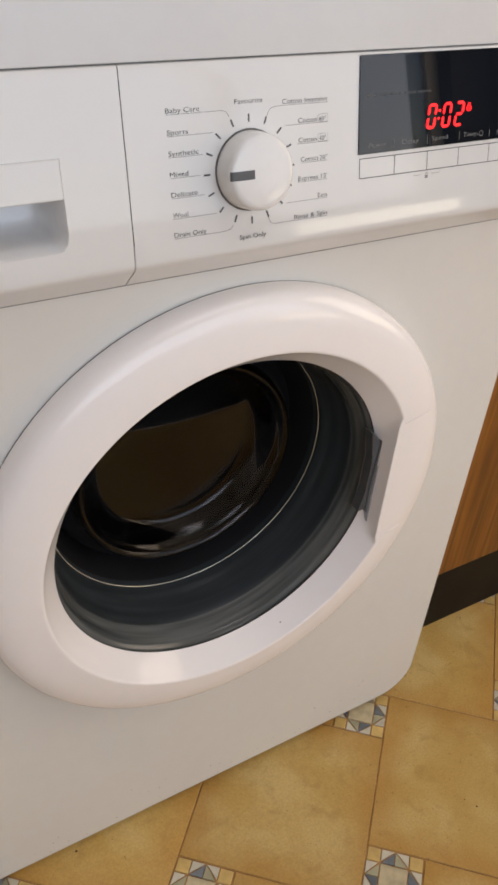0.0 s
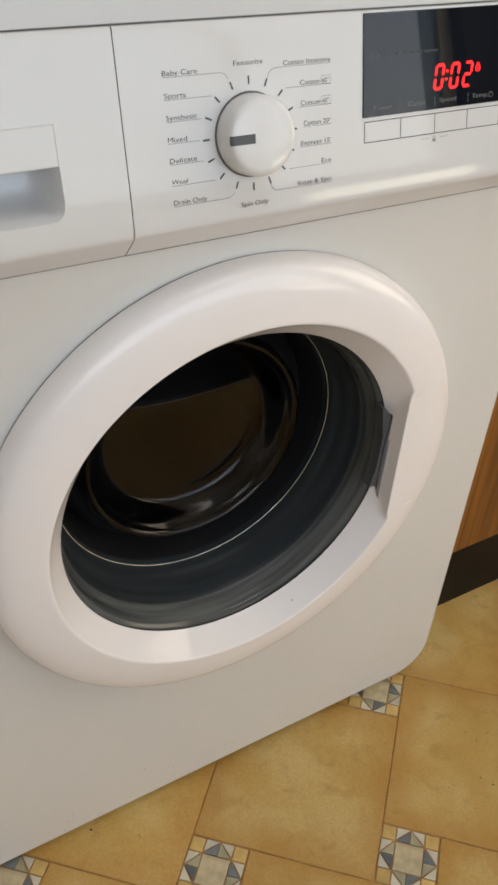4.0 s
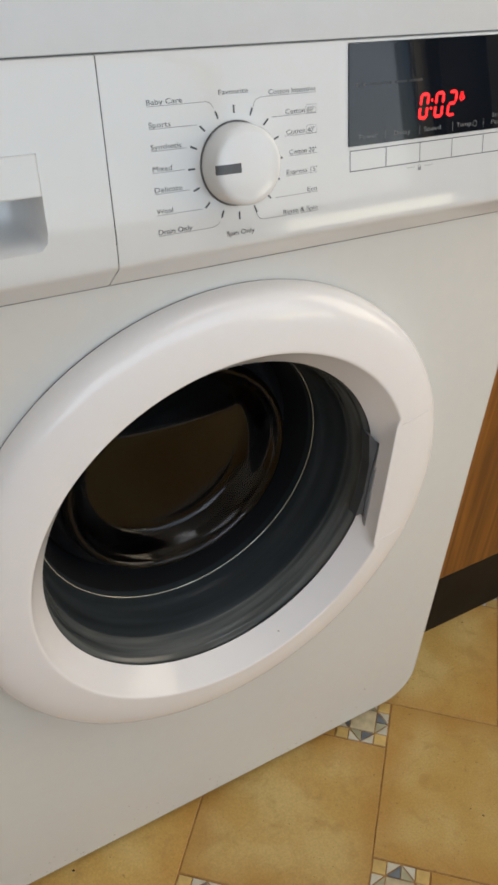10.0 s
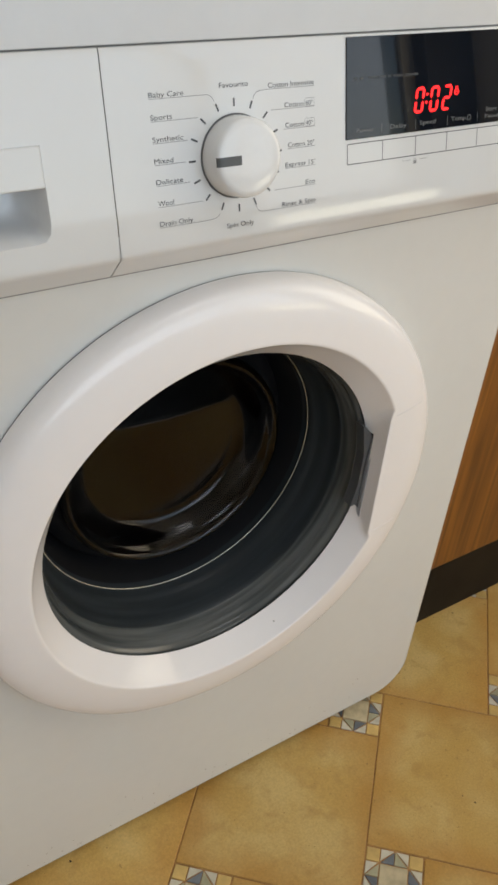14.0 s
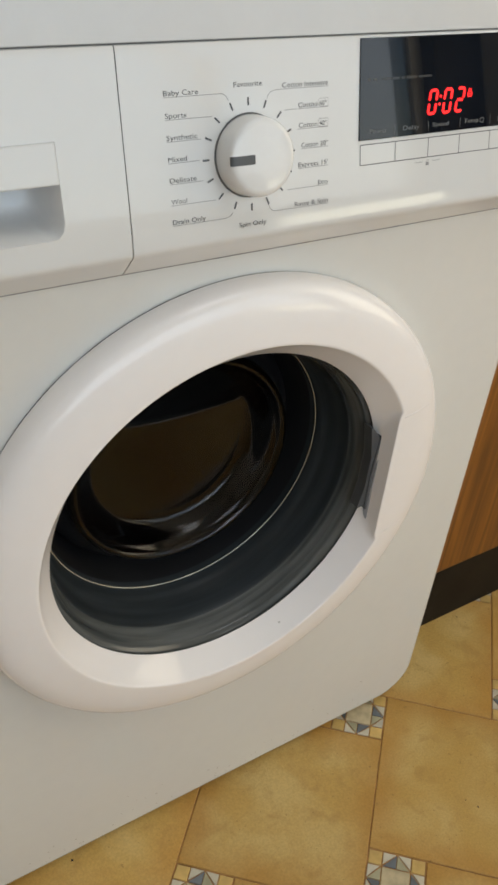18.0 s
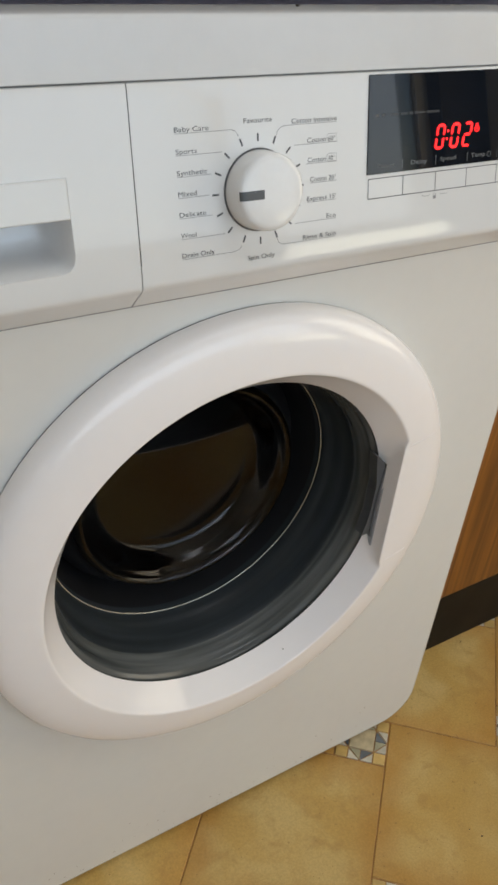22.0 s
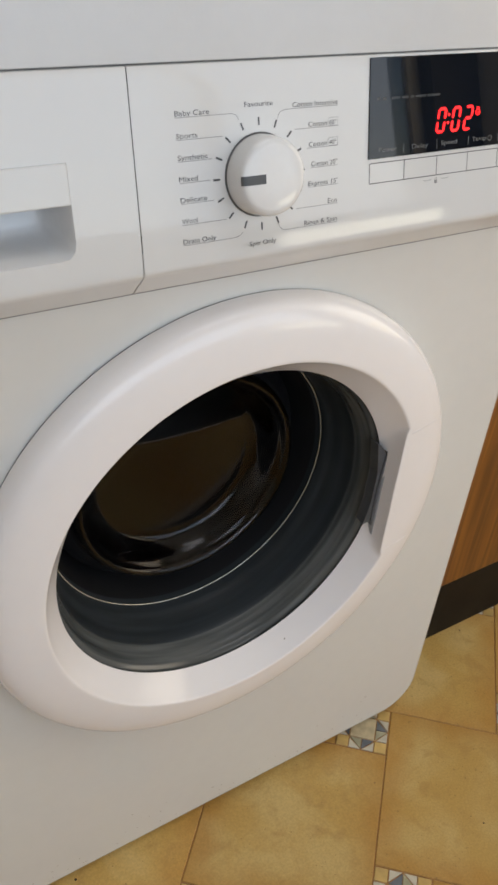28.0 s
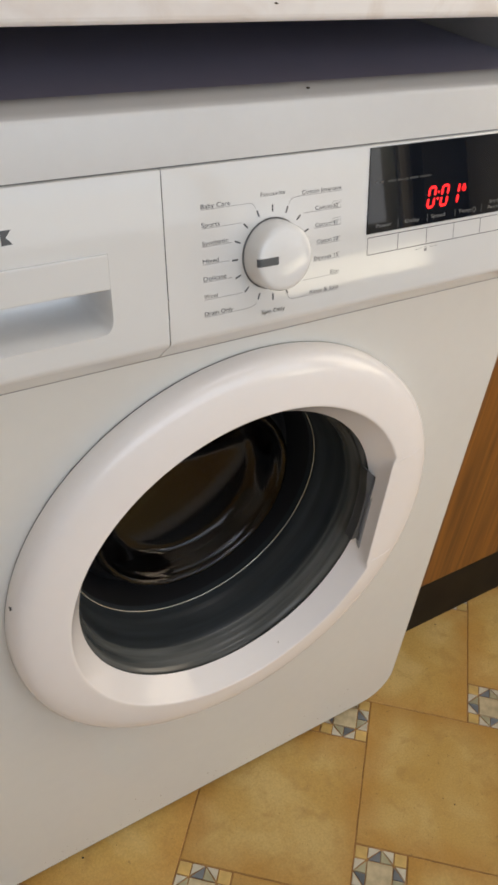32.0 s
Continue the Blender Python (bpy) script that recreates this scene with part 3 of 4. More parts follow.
def end_round(x, r=0.050):
    """How far the panel sweeps back near its ends."""
    d = max(x - (MX1 - r), (MX0 + r) - x, 0.0)
    return r - sqrt(max(r * r - d * d, 0.0))


def control_panel(parent):
    def slant(z):
        # the seam bends along the chamfer
        return -0.0022 * max(0.0, min(1.0, (0.699 - z) / 0.02))
    # main panel
    xs = [SEAM_X + 0.0003, -0.09, -0.05, 0.0, 0.05, 0.1, 0.15, 0.2, 0.23] + [MX1 - 0.050 + 0.050 * sin(radians(a)) for a in (0, 10, 20, 30, 40, 50, 60, 70, 80, 90)]
    bm = bmesh.new()
    bridge(bm, [[(x + (slant(z) if i == 0 else 0), min(y + end_round(x), 0.06), z) for y, z in PANEL_PROFILE] for i, x in enumerate(xs)], close=False)
    main = part("control_panel", bm, PLASTIC, parent, "sloping white control panel with a chamfered lower edge", True, 30)
    # drawer front, with an opening for the hand
    head = [p for p in PANEL_PROFILE[:3]]
    tail = PANEL_PROFILE[16:]
    mid = sorted({round(z, 5) for z in (0.80, 0.785, 0.7671, 0.756, 0.7451, 0.738, 0.73, 0.7225, 0.7165, 0.71, 0.7065, 0.7035)}, reverse=True)
    prof = head + [(panel_y(z), z) for z in mid] + tail
    hx0, hx1 = -0.2740, -0.1508
    xs = [MX0 + 0.050 - 0.050 * sin(radians(a)) for a in (90, 75, 60, 45, 30, 15, 0)] + [hx0, -0.25, -0.217, -0.18, hx1, -0.13, SEAM_X - 0.0003]
    bm = bmesh.new()
    rows = [[bm.verts.new((x + (slant(z) if i == len(xs) - 1 else 0), min(y + end_round(x), 0.06), z)) for y, z in prof] for i, x in enumerate(xs)]
    for i in range(len(xs) - 1):
        for j in range(len(prof) - 1):
            zt, zb = prof[j][1], prof[j + 1][1]
            if hx0 - 1e-6 <= xs[i] and xs[i + 1] <= hx1 + 1e-6 and zt <= 0.7671 + 1e-6 and zb >= 0.7165 - 1e-6:
                continue
            bm.faces.new((rows[i][j], rows[i + 1][j], rows[i + 1][j + 1], rows[i][j + 1]))
    drawer = part("detergent_drawer", bm, PLASTIC, parent, "white detergent drawer front with a hand recess", True, 30)
    # the recess behind the opening, deeper towards the bottom
    bm = bmesh.new()
    rim = [(hx0, 0.7671), (hx1, 0.7671), (hx1, 0.7260), (hx1 - 0.0012, 0.7205), (hx1 - 0.0045, 0.7172), (hx1 - 0.010, 0.7165), (hx0 + 0.010, 0.7165), (hx0 + 0.0045, 0.7172), (hx0 + 0.0012, 0.7205), (hx0, 0.7260)]
    mid_x, mid_z = (hx0 + hx1) / 2, 0.742

    def shrink(k, y):
        return [(mid_x + (x - mid_x) * (1 - k * 0.6), panel_y(z) + y, mid_z + (z - mid_z) * (1 - k)) for x, z in rim]
    rows = bridge(bm, [[(x, panel_y(z) + 0.0001, z) for x, z in rim], shrink(0.03, 0.003), shrink(0.06, 0.014), shrink(0.10, 0.028), shrink(0.14, 0.034), shrink(0.22, 0.0375), shrink(0.34, 0.0385)])
    bm.faces.new(rows[-1])
    part("recess", bm, KNOB_PLASTIC, drawer, "shaded hand recess", True, 60)
    # corner fillets between the round-cornered recess and the square opening
    for sx, xc in ((1, hx1), (-1, hx0)):
        bm = bmesh.new()
        c = bm.verts.new((xc, panel_y(0.7165), 0.7165))
        ring = [bm.verts.new((xc - sx * dx, panel_y(z), z)) for dx, z in ((0, 0.7260), (0.0012, 0.7205), (0.0045, 0.7172), (0.010, 0.7165))]
        for a, b in zip(ring, ring[1:]):
            bm.faces.new((c, a, b))
        part("corner_fillet", bm, PLASTIC, drawer)
    m = on_panel(0, (0.7562 - KZ) / cos(LEANING))
    bm2 = boxed(hx0 - KX + 0.0006, hx1 - KX - 0.0006, -0.0110, 0.0112, -0.004, 0.0018, 0.001, 3)
    bm2.transform(m)
    part("handle_flap", bm2, PLASTIC, drawer, "raised white grip plate")
    bm = bmesh.new()
    bmesh.ops.create_icosphere(bm, subdivisions=2, radius=0.0016)
    bm.transform(Matrix.Translation((-0.1601, 0.0105, 0.7170)) @ Matrix.Diagonal((0.6, 0.5, 1.3, 1)))
    part("stain", bm, STAIN, drawer, "small brown stain in the recess")
    # plain dark mark at the end of the maker's sign
    bm = bmesh.new()
    u0, w0 = uw(-0.2145, 0.7805)
    pts = [(u0, w0), (u0 + 0.0016, w0), (u0 + 0.0068, w0 + 0.0002), (u0 + 0.0030, w0 + 0.0044), (u0 + 0.0066, w0 + 0.0086), (u0, w0 + 0.0086)]
    bm.faces.new([bm.verts.new((*p, 0)) for p in pts])
    bm.transform(on_panel(0, 0, 0.0002))
    part("maker_mark", bm, INK, drawer, "plain dark mark")
    # the model sign: small thin grey bars
    bm = bmesh.new()
    u0, w0 = uw(0.2230, 0.7992)
    for i in range(9):
        x = u0 + i * 0.0027
        bm.faces.new([bm.verts.new((x + a, w0 + b, 0)) for a, b in ((0, 0), (0.0013, 0), (0.0013, 0.0032), (0, 0.0032))])
    bm.transform(on_panel(0, 0, 0.0002))
    part("model_sign", bm, GREY_INK, main, "row of small grey bars")
    # strip coloured as the shadow line along the panel's lower edge
    bm = bmesh.new()
    xs = [MX0 + 0.050 + 0.0100 * k for k in range(52)] + [MX1 - 0.050 + 0.050 * sin(radians(a)) for a in (0, 15, 30, 45, 60)]
    bridge(bm, [[(x, end_round(x) + y, z) for y, z in ((-0.0086, 0.6842), (-0.0089, 0.6841), (-0.0089, 0.6836), (-0.006, 0.6835))] for x in xs], close=False)
    part("panel_seam", bm, PANEL_SHADE, main, "thin grey strip for the shadow line under the panel")
    return main


def printed(main):
    def put(name, bm, material=INK, label="", lift=0.00015):
        bm.transform(on_panel(0, 0, lift))
        return part(name, bm, material, main, label)
    rows = [36.0, 24.1, 12.3, 0.45, -11.3, -23.4, -35.3]
    mm = 0.001
    left = [("Baby Care", 22.3, -17.7), ("Sports", 13.8, -24.8), ("Synthetic", 20.0, -32.6), ("Mixed", 12.3, -34.8), ("Delicate", 17.8, -33.0), ("Wool", 10.5, -25.0), ("Drain Only", 22.4, -20.3)]
    for (words, width, end), w in zip(left, rows):
        bm = text_bm(words, width * mm)
        bm.transform(Matrix.Translation((-55.3 * mm, (w + 0.75) * mm, 0)))
        put("programme_name", bm, INK, "printed words " + words)
        pts = [(-55.3, w), (end, w)]
        if words == "Baby Care":
            pts += [(-15.6, w - 0.8), (-14.2, w - 2.2), (-13.3, w - 4.0)]
        if words == "Drain Only":
            pts += [(-17.6, w + 0.3), (-15.2, w + 1.3), (-13.6, w + 2.9)]
        put("programme_line", strip(bmesh.new(), [(a * mm, b * mm) for a, b in pts], 0.30 * mm), GREY_INK)
    right = [("Cotton Intensive", 34.2, 24.3), ("Cotton", 14.3, 26.2), ("Cotton", 14.0, 35.2), ("Cotton 20\u00b0", 20.6, 38.1), ("Express 15'", 23.0, 35.6), ("Eco", 7.6, 26.6), ("Rinse & Spin", 26.3, 17.7)]
    for k, ((words, width, start), w) in enumerate(zip(right, rows)):
        at_x = 58.9 if k not in (1, 2) else 50.6
        bm = text_bm(words, width * mm, align="RIGHT")
        bm.transform(Matrix.Translation((at_x * mm, (w + 0.75) * mm, 0)))
        put("programme_name", bm, INK, "printed words " + words)
        pts = [(start, w), (59.2, w)]
        if k == 0:
            pts = [(13.6, w - 5.0), (14.4, w - 2.6), (16.2, w - 1.0), (19.0, w - 0.2)] + pts
        if k == 6:
            pts = [(12.5, w + 4.8), (13.6, w + 2.2), (15.2, w + 0.7)] + pts
        put("programme_line", strip(bmesh.new(), [(a * mm, b * mm) for a, b in pts], 0.30 * mm), GREY_INK)
        if k in (1, 2):
            bm = text_bm("60\u00b0" if k == 1 else "40\u00b0", 5.4 * mm)
            bm.transform(Matrix.Translation((52.4 * mm, (w + 0.85) * mm, 0)))
            put("programme_name", bm, INK)
            x0, x1, y0, y1 = 51.5, 59.0, w + 0.25, w + 5.0
            frame_pts = [(x0 + 1, y0), (x1, y0), (x1, y1), (x0 + 1, y1), (x0, y1 - 1), (x0, y0 + 1), (x0 + 1, y0)]
            put("temperature_box", strip(bmesh.new(), [(a * mm, b * mm) for a, b in frame_pts], 0.25 * mm), GREY_INK)
    for words, width, w in (("Favourite", 19.8, 38.9), ("Spin Only", 20.0, -42.2)):
        bm = text_bm(words, width * mm, align="CENTER")
        bm.transform(Matrix.Translation((0.6 * mm, w * mm, 0)))
        put("programme_name", bm, INK, "printed words " + words)
    for i in range(16):
        a = radians(22.5 * i)
        r0, r1 = 28.4, 33.0
        put("tick", strip(bmesh.new(), [(0.3 * mm + r * mm * cos(a), r * mm * sin(a)) for r in (r0, r1)], 1.15 * mm), INK)


def knob(main):
    m = on_panel()
    n = 72

    def turned(profile):
        bm = bmesh.new()
        rows = bridge(bm, [[(r * cos(2 * pi * i / n), r * sin(2 * pi * i / n), h) for i in range(n)] for r, h in profile])
        bm.faces.new(rows[-1])
        bm.transform(m)
        return bm
    part("knob_gap", turned([(0.0247, 0.0), (0.0247, 0.0006), (0.0236, 0.0006)]), SEAM, main, "dark ring gap round the knob", True)
    part("knob", turned([(0.0237, 0.0006), (0.0238, 0.0040), (0.0233, 0.0100), (0.0228, 0.0138), (0.0221, 0.0155), (0.0208, 0.0165), (0.0185, 0.0170), (0.008, 0.0172)]), KNOB_PLASTIC, main, "round white programme knob", True, 60)
    bm = bmesh.new()
    prof = [(-0.0226, 0.0150), (-0.0220, 0.0159), (-0.0209, 0.0167), (-0.0188, 0.0172), (-0.012, 0.01735), (-0.0065, 0.0174)]
    bridge(bm, [[(x, y, h) for x, h in prof] for y in (-0.0030, 0.0024)], close=False)
    bm.transform(m)
    part("knob_marker", bm, INK, main, "dark pointer mark", True, 60)


SEGMENTS = []


def display(parent, main):
    x0, x1, z0, z1 = 0.0547, 0.2036, 0.7502, 0.8096
    u0, w0 = uw(x0, z0)
    u1, w1 = uw(x1, z1)
    bm = boxed(u0, u1, w0, w1, -0.003, 0.0008, 0.0003, 1)
    bm.transform(on_panel())
    disp = part("display", bm, DISPLAY, parent, "black glossy display with red digits")

    def put(name, bm, material, label="", owner=disp, lift=0.00095):
        bm.transform(on_panel(0, 0, lift))
        return part(name, bm, material, owner, label)
    for words, x, z, width in (("Power", 0.0632, 0.7540, 0.0149), ("Delay", 0.0919, 0.7540, 0.0144), ("Speed", 0.1182, 0.7542, 0.0149), ("Temp.", 0.1476, 0.7542, 0.0150), ("Start", 0.1813, 0.7580, 0.0108), ("Pause", 0.1807, 0.7535, 0.0135)):
        bm = text_bm(words, width)
        u, w = uw(x, z)
        bm.transform(Matrix.Translation((u, w, 0)))
        put("button_name", bm, PALE_INK, "printed word " + words)
    for x in (0.0845, 0.1144, 0.1440, 0.1731):
        u, w = uw(x, 0.7522)
        put("separator", strip(bmesh.new(), [(u, w), (u, w + 0.0060)], 0.00035), PALE_INK)
    # a line of dim small writing, as plain bars
    bm = bmesh.new()
    u, w = uw(0.0605, 0.7848)
    at = 12.5
    spans = [(0.0, 2.6), (5.0, 7.8)]
    for letters in (5, 4, 2, 6, 8):
        spans += [(at + 1.45 * k, at + 1.45 * k + 0.75) for k in range(letters)]
        at += 1.45 * letters + 1.6
    for a, b in spans:
        bm.faces.new([bm.verts.new((u + p * 0.001, w + q * 0.001, 0)) for p, q in ((a, 0.3), (b, 0.3), (b, 1.9), (a, 1.9))])
    put("dim_writing", bm, DIM_INK, "dim line of plain bars")
    # small sound mark after the word
    bm = bmesh.new()
    u, w = uw(0.1650, 0.7552)
    strip(bm, [(u + 0.0018 * cos(a), w + 0.0018 * sin(a)) for a in [radians(30 * i) for i in range(13)]], 0.0004)
    put("sound_mark", bm, PALE_INK)
    # button outlines below the display
    a, b = 0.7350, 0.7475
    lines = [((0.0563, b), (0.2020, b)), ((0.0563, a), (0.2026, a))] + [((x, a), (x, b)) for x in (0.0563, 0.0863, 0.1158, 0.1450, 0.1747)]
    for (xa, za), (xb, zb) in lines:
        put("button_line", strip(bmesh.new(), [uw(xa, za), uw(xb, zb)], 0.00058), INK, owner=main, lift=0.00015)
    for xa, xb in ((0.1043, 0.1114), (0.1205, 0.1278)):
        put("lock_line", strip(bmesh.new(), [uw(xa, 0.7330), uw(xa + 0.0006, 0.7322), uw(xb - 0.0006, 0.7322), uw(xb, 0.7330)], 0.0003), GREY_INK, owner=main, lift=0.00015)
    u, w = uw(0.1158, 0.7312)
    bm = bmesh.new()
    bm.faces.new([bm.verts.new((u + p, w + q, 0)) for p, q in ((-0.0014, -0.0016), (0.0014, -0.0016), (0.0014, 0.0006), (-0.0014, 0.0006))])
    strip(bm, [(u - 0.0010, w + 0.0006), (u - 0.0008, w + 0.0020), (u + 0.0008, w + 0.0020), (u + 0.0010, w + 0.0006)], 0.0004)
    put("lock_sign", bm, GREY_INK, owner=main, lift=0.00015)

    # digits: slanted bars of light
    def bar(name, cells, centre, hide=None):
        """One lit bar; its mesh lies round its own origin."""
        bm = bmesh.new()
        for pts in cells:
            low = [bm.verts.new((p[0], p[1], 0)) for p in pts]
            high = [bm.verts.new((p[0], p[1], 0.0002)) for p in pts]
            bm.faces.new(high)
            bm.faces.new(low[::-1])
            for i in range(len(pts)):
                j = (i + 1) % len(pts)
                bm.faces.new((low[i], low[j], high[j], high[i]))
        ob = part(name, bm, LED, disp)
        SEGMENTS.append((ob, centre, hide))
        ob.matrix_local = on_panel(*centre, 0.0009)

    hgt, wid, t = 0.0164, 0.0080, 0.00185
    slant = 0.135

    def seg(kind):
        g = t * 0.55
        h2 = hgt / 2
        if kind in "agd":
            y = {"a": h2 - t / 2, "g": 0.0, "d": -h2 + t / 2}[kind]
            x0s, x1s = -wid / 2 + g, wid / 2 - g
            pts = [(x0s, y), (x0s + t / 2, y + t / 2), (x1s - t / 2, y + t / 2), (x1s, y), (x1s - t / 2, y - t / 2), (x0s + t / 2, y - t / 2)]
        else:
            x = -wid / 2 + t / 2 if kind in "fe" else wid / 2 - t / 2
            lo, hi = (g * 0.7, h2 - g) if kind in "fb" else (-h2 + g, -g * 0.7)
            pts = [(x, lo), (x + t / 2, lo + t / 2), (x + t / 2, hi - t / 2), (x, hi), (x - t / 2, hi - t / 2), (x - t / 2, lo + t / 2)]
        return [(a + slant * b, b) for a, b in pts]
    for digit, cx, kinds in ((0, 0.1173, "abcdef"), (1, 0.1308, "abcdef"), (2, 0.1424, "abgedc")):
        for k in kinds:
            hide = None
            if digit == 2 and k in "aged":
                hide = "after"
            if digit == 2 and k == "c":
                hide = "before"
            bar("digit_bar", [seg(k)], uw(cx, 0.7697), hide)
    for z in (0.7729, 0.7680):
        dot = [(0.0009 * cos(radians(45 * i)), 0.0009 * sin(radians(45 * i))) for i in range(8)]
        bar("colon_dot", [dot], uw(0.1238 + (z - 0.77) * slant, z), "blink")
    lock = []
    ring = [(0.0023 * cos(radians(30 * i)), -0.0006 + 0.0021 * sin(radians(30 * i))) for i in range(13)]
    for p, q in zip(ring, ring[1:]):
        lock.append([p, q, (q[0] * 0.72, -0.0006 + (q[1] + 0.0006) * 0.72), (p[0] * 0.72, -0.0006 + (p[1] + 0.0006) * 0.72)])
    lock.append([(-0.0012, -0.0009), (0.0012, -0.0009), (0.0012, -0.0003), (-0.0012, -0.0003)])
    lock.append([(-0.0012, 0.0015), (-0.0006, 0.0015), (-0.0004, 0.0030), (-0.0009, 0.0032)])
    lock.append([(0.0006, 0.0015), (0.0012, 0.0015), (0.0009, 0.0032), (0.0004, 0.0030)])
    bar("lock_light", lock, uw(0.1513, 0.7733), None)


def door(parent):
    # white ring: lathed, with a straight grip edge on the latch side
    n = 256
    bm = bmesh.new()
    loops = []
    base = [(0.2140, YB - 0.0012), (0.2208, YB - 0.0014), (0.2210, YB - 0.0030), (0.2208, 0.0035), (0.2203, -0.0012), (0.2189, -0.0054), (0.2165, -0.0088), (0.2130, -0.0114), (0.2082, -0.0134), (0.2015, -0.0152), (0.1940, -0.0165), (0.1870, -0.0174)]
    for k in range(len(base)):
        r, y = base[k]
        loops.append([(CX + r * cos(2 * pi * i / n), y, CZ + r * sin(2 * pi * i / n)) for i in range(n)])

    def lip(a):
        grip = 0.1560 / max(cos(a), 0.2) if abs(a) < radians(24.5) else 9.0
        return min(0.1750, grip)
    for f, y in ((-0.32, -0.0180), (-0.14, -0.0184), (-0.05, -0.0184), (0.0, -0.0181), (0.04, -0.0173), (0.09, -0.0158), (0.30, -0.0108), (0.55, -0.0047), (0.80, 0.0014), (1.0, 0.0065)):
        row = []
        for i in range(n):
            a = 2 * pi * i / n
            if a > pi:
                a -= 2 * pi
            r0 = lip(a)
            r1 = 0.1578
            if r0 < 0.1745:
                # hand grip: edge in front, wall set back behind it
                r = min(0.1750 + (r1 - 0.1750) * f, r0 - 0.0030 * f) if f > 0 else r0 - 0.022 * f
            else:
                r = r0 + (r1 - r0) * f
            row.append((CX + r * cos(a), y, CZ + r * sin(a) - 0.0026 * max(f, 0.0)))
        loops.append(row)
    bridge(bm, loops)
    # dark annulus paints the contact shade where the ring meets the body
    part("door_gap", lathe([(0.2085, YB - 0.0004), (0.2206, YB - 0.0004)], 160), SEAM, parent, "dark annulus for the shade in the gap behind the door ring")
    ring = part("door_ring", bm, DOOR_PLASTIC, parent, "broad white plastic door ring with a grip recess", True, 50)
    # latch in the recess: a dark block that hugs the bezel, and slim plates beside it
    def prism(pts, y0, y1, bevel=0.0006):
        bm = bmesh.new()
        low = [bm.verts.new((x, y0, z)) for x, z in pts]
        high = [bm.verts.new((x, y1, z)) for x, z in pts]
        bm.faces.new(low)
        bm.faces.new(high[::-1])
        for i in range(len(pts)):
            k = (i + 1) % len(pts)
            bm.faces.new((low[i], high[i], high[k], low[k]))
        bmesh.ops.bevel(bm, geom=list(bm.edges), offset=bevel, segments=2, affect="EDGES", profile=0.5)
        bm.transform(Matrix.Translation((-0.0056, -0.0062, 0.0058)))
        return bm
    latch = part("latch", prism([(0.1330, 0.4840), (0.1375, 0.4812), (0.1455, 0.4705), (0.1432, 0.4500), (0.1420, 0.4300), (0.1418, 0.4080), (0.1425, 0.3900), (0.1340, 0.3893), (0.1392, 0.4150), (0.1398, 0.4500)], 0.0045, 0.016), LATCH, parent, "dark grey door latch in the grip recess")
    part("latch_plate", prism([(0.1462, 0.4690), (0.1474, 0.4690), (0.1462, 0.4500), (0.1452, 0.4300), (0.1448, 0.4050), (0.1450, 0.3840), (0.1430, 0.3860), (0.1426, 0.4080), (0.1430, 0.4300), (0.1442, 0.4500)], 0.0036, 0.016, 0.0003), LATCH_DARK, latch, "mid grey latch plate")
    part("latch_plate", prism([(0.1478, 0.4690), (0.1488, 0.4690), (0.1476, 0.4500), (0.1468, 0.4300), (0.1464, 0.4050), (0.1464, 0.3740), (0.1454, 0.3740), (0.1452, 0.4050), (0.1456, 0.4300), (0.1466, 0.4500)], 0.0018, 0.016, 0.0003), LATCH_GREY, latch, "grey latch plate")
    part("latch_slot", prism([(0.1437, 0.4725), (0.1478, 0.4712), (0.1462, 0.4668)], 0.0040, 0.012, 0.0003), BLACK, latch, "black slot")
    part("latch_slot", prism([(0.1428, 0.3935), (0.1440, 0.3945), (0.1440, 0.3905), (0.1430, 0.3900)], 0.0040, 0.012, 0.0002), BLACK, latch, "black slot")
    # small dirt specks on the lower slope
    for where, size in (((0.0484, -0.0078, 0.2822), 0.0009), ((-0.0162, -0.0107, 0.2626), 0.0007)):
        bm = bmesh.new()
        bmesh.ops.create_icosphere(bm, subdivisions=1, radius=size)
        bm.transform(Matrix.Translation(where))
        part("dirt_speck", bm, FAINT, ring, "small grey dirt speck")
    # faint creases from the ends of the grip to the rim
    for x0, z0, x1, z1 in ((0.1485, 0.5057, 0.1800, 0.5095), (0.1480, 0.3687, 0.1760, 0.3731)):
        bm = bmesh.new()
        loops = []
        for side in (-0.00035, 0.00035):
            row = []
            for k in range(9):
                x, z = x0 + (x1 - x0) * k / 8, z0 + (z1 - z0) * k / 8
                r = sqrt((x - CX) ** 2 + (z - CZ) ** 2)
                y = -0.0181 + 1.15 * max(r - 0.178, 0.0) ** 1.6
                row.append((x, y - 0.00025, z + side * (1 - 0.6 * k / 8)))
            loops.append(row)
        bridge(bm, loops, close=False)
        for e in bmesh.ops.extrude_face_region(bm, geom=list(bm.faces))["geom"]:
            if isinstance(e, bmesh.types.BMVert):
                e.co.y += 0.004
        part("grip_crease", bm, CREASE, ring, "faint grey crease")
    # hinge edge mark on the far side of the ring
    bm = boxed(-0.00022, 0.00022, -0.0012, 0.0012, -0.0075, 0.0075, 0.0001, 1)
    bm.transform(pose(CX - 0.2165, -0.0005, CZ + 0.036, 0, -8, 35))
    part("hinge_slot", bm, SEAM, ring, "thin dark hinge slot")
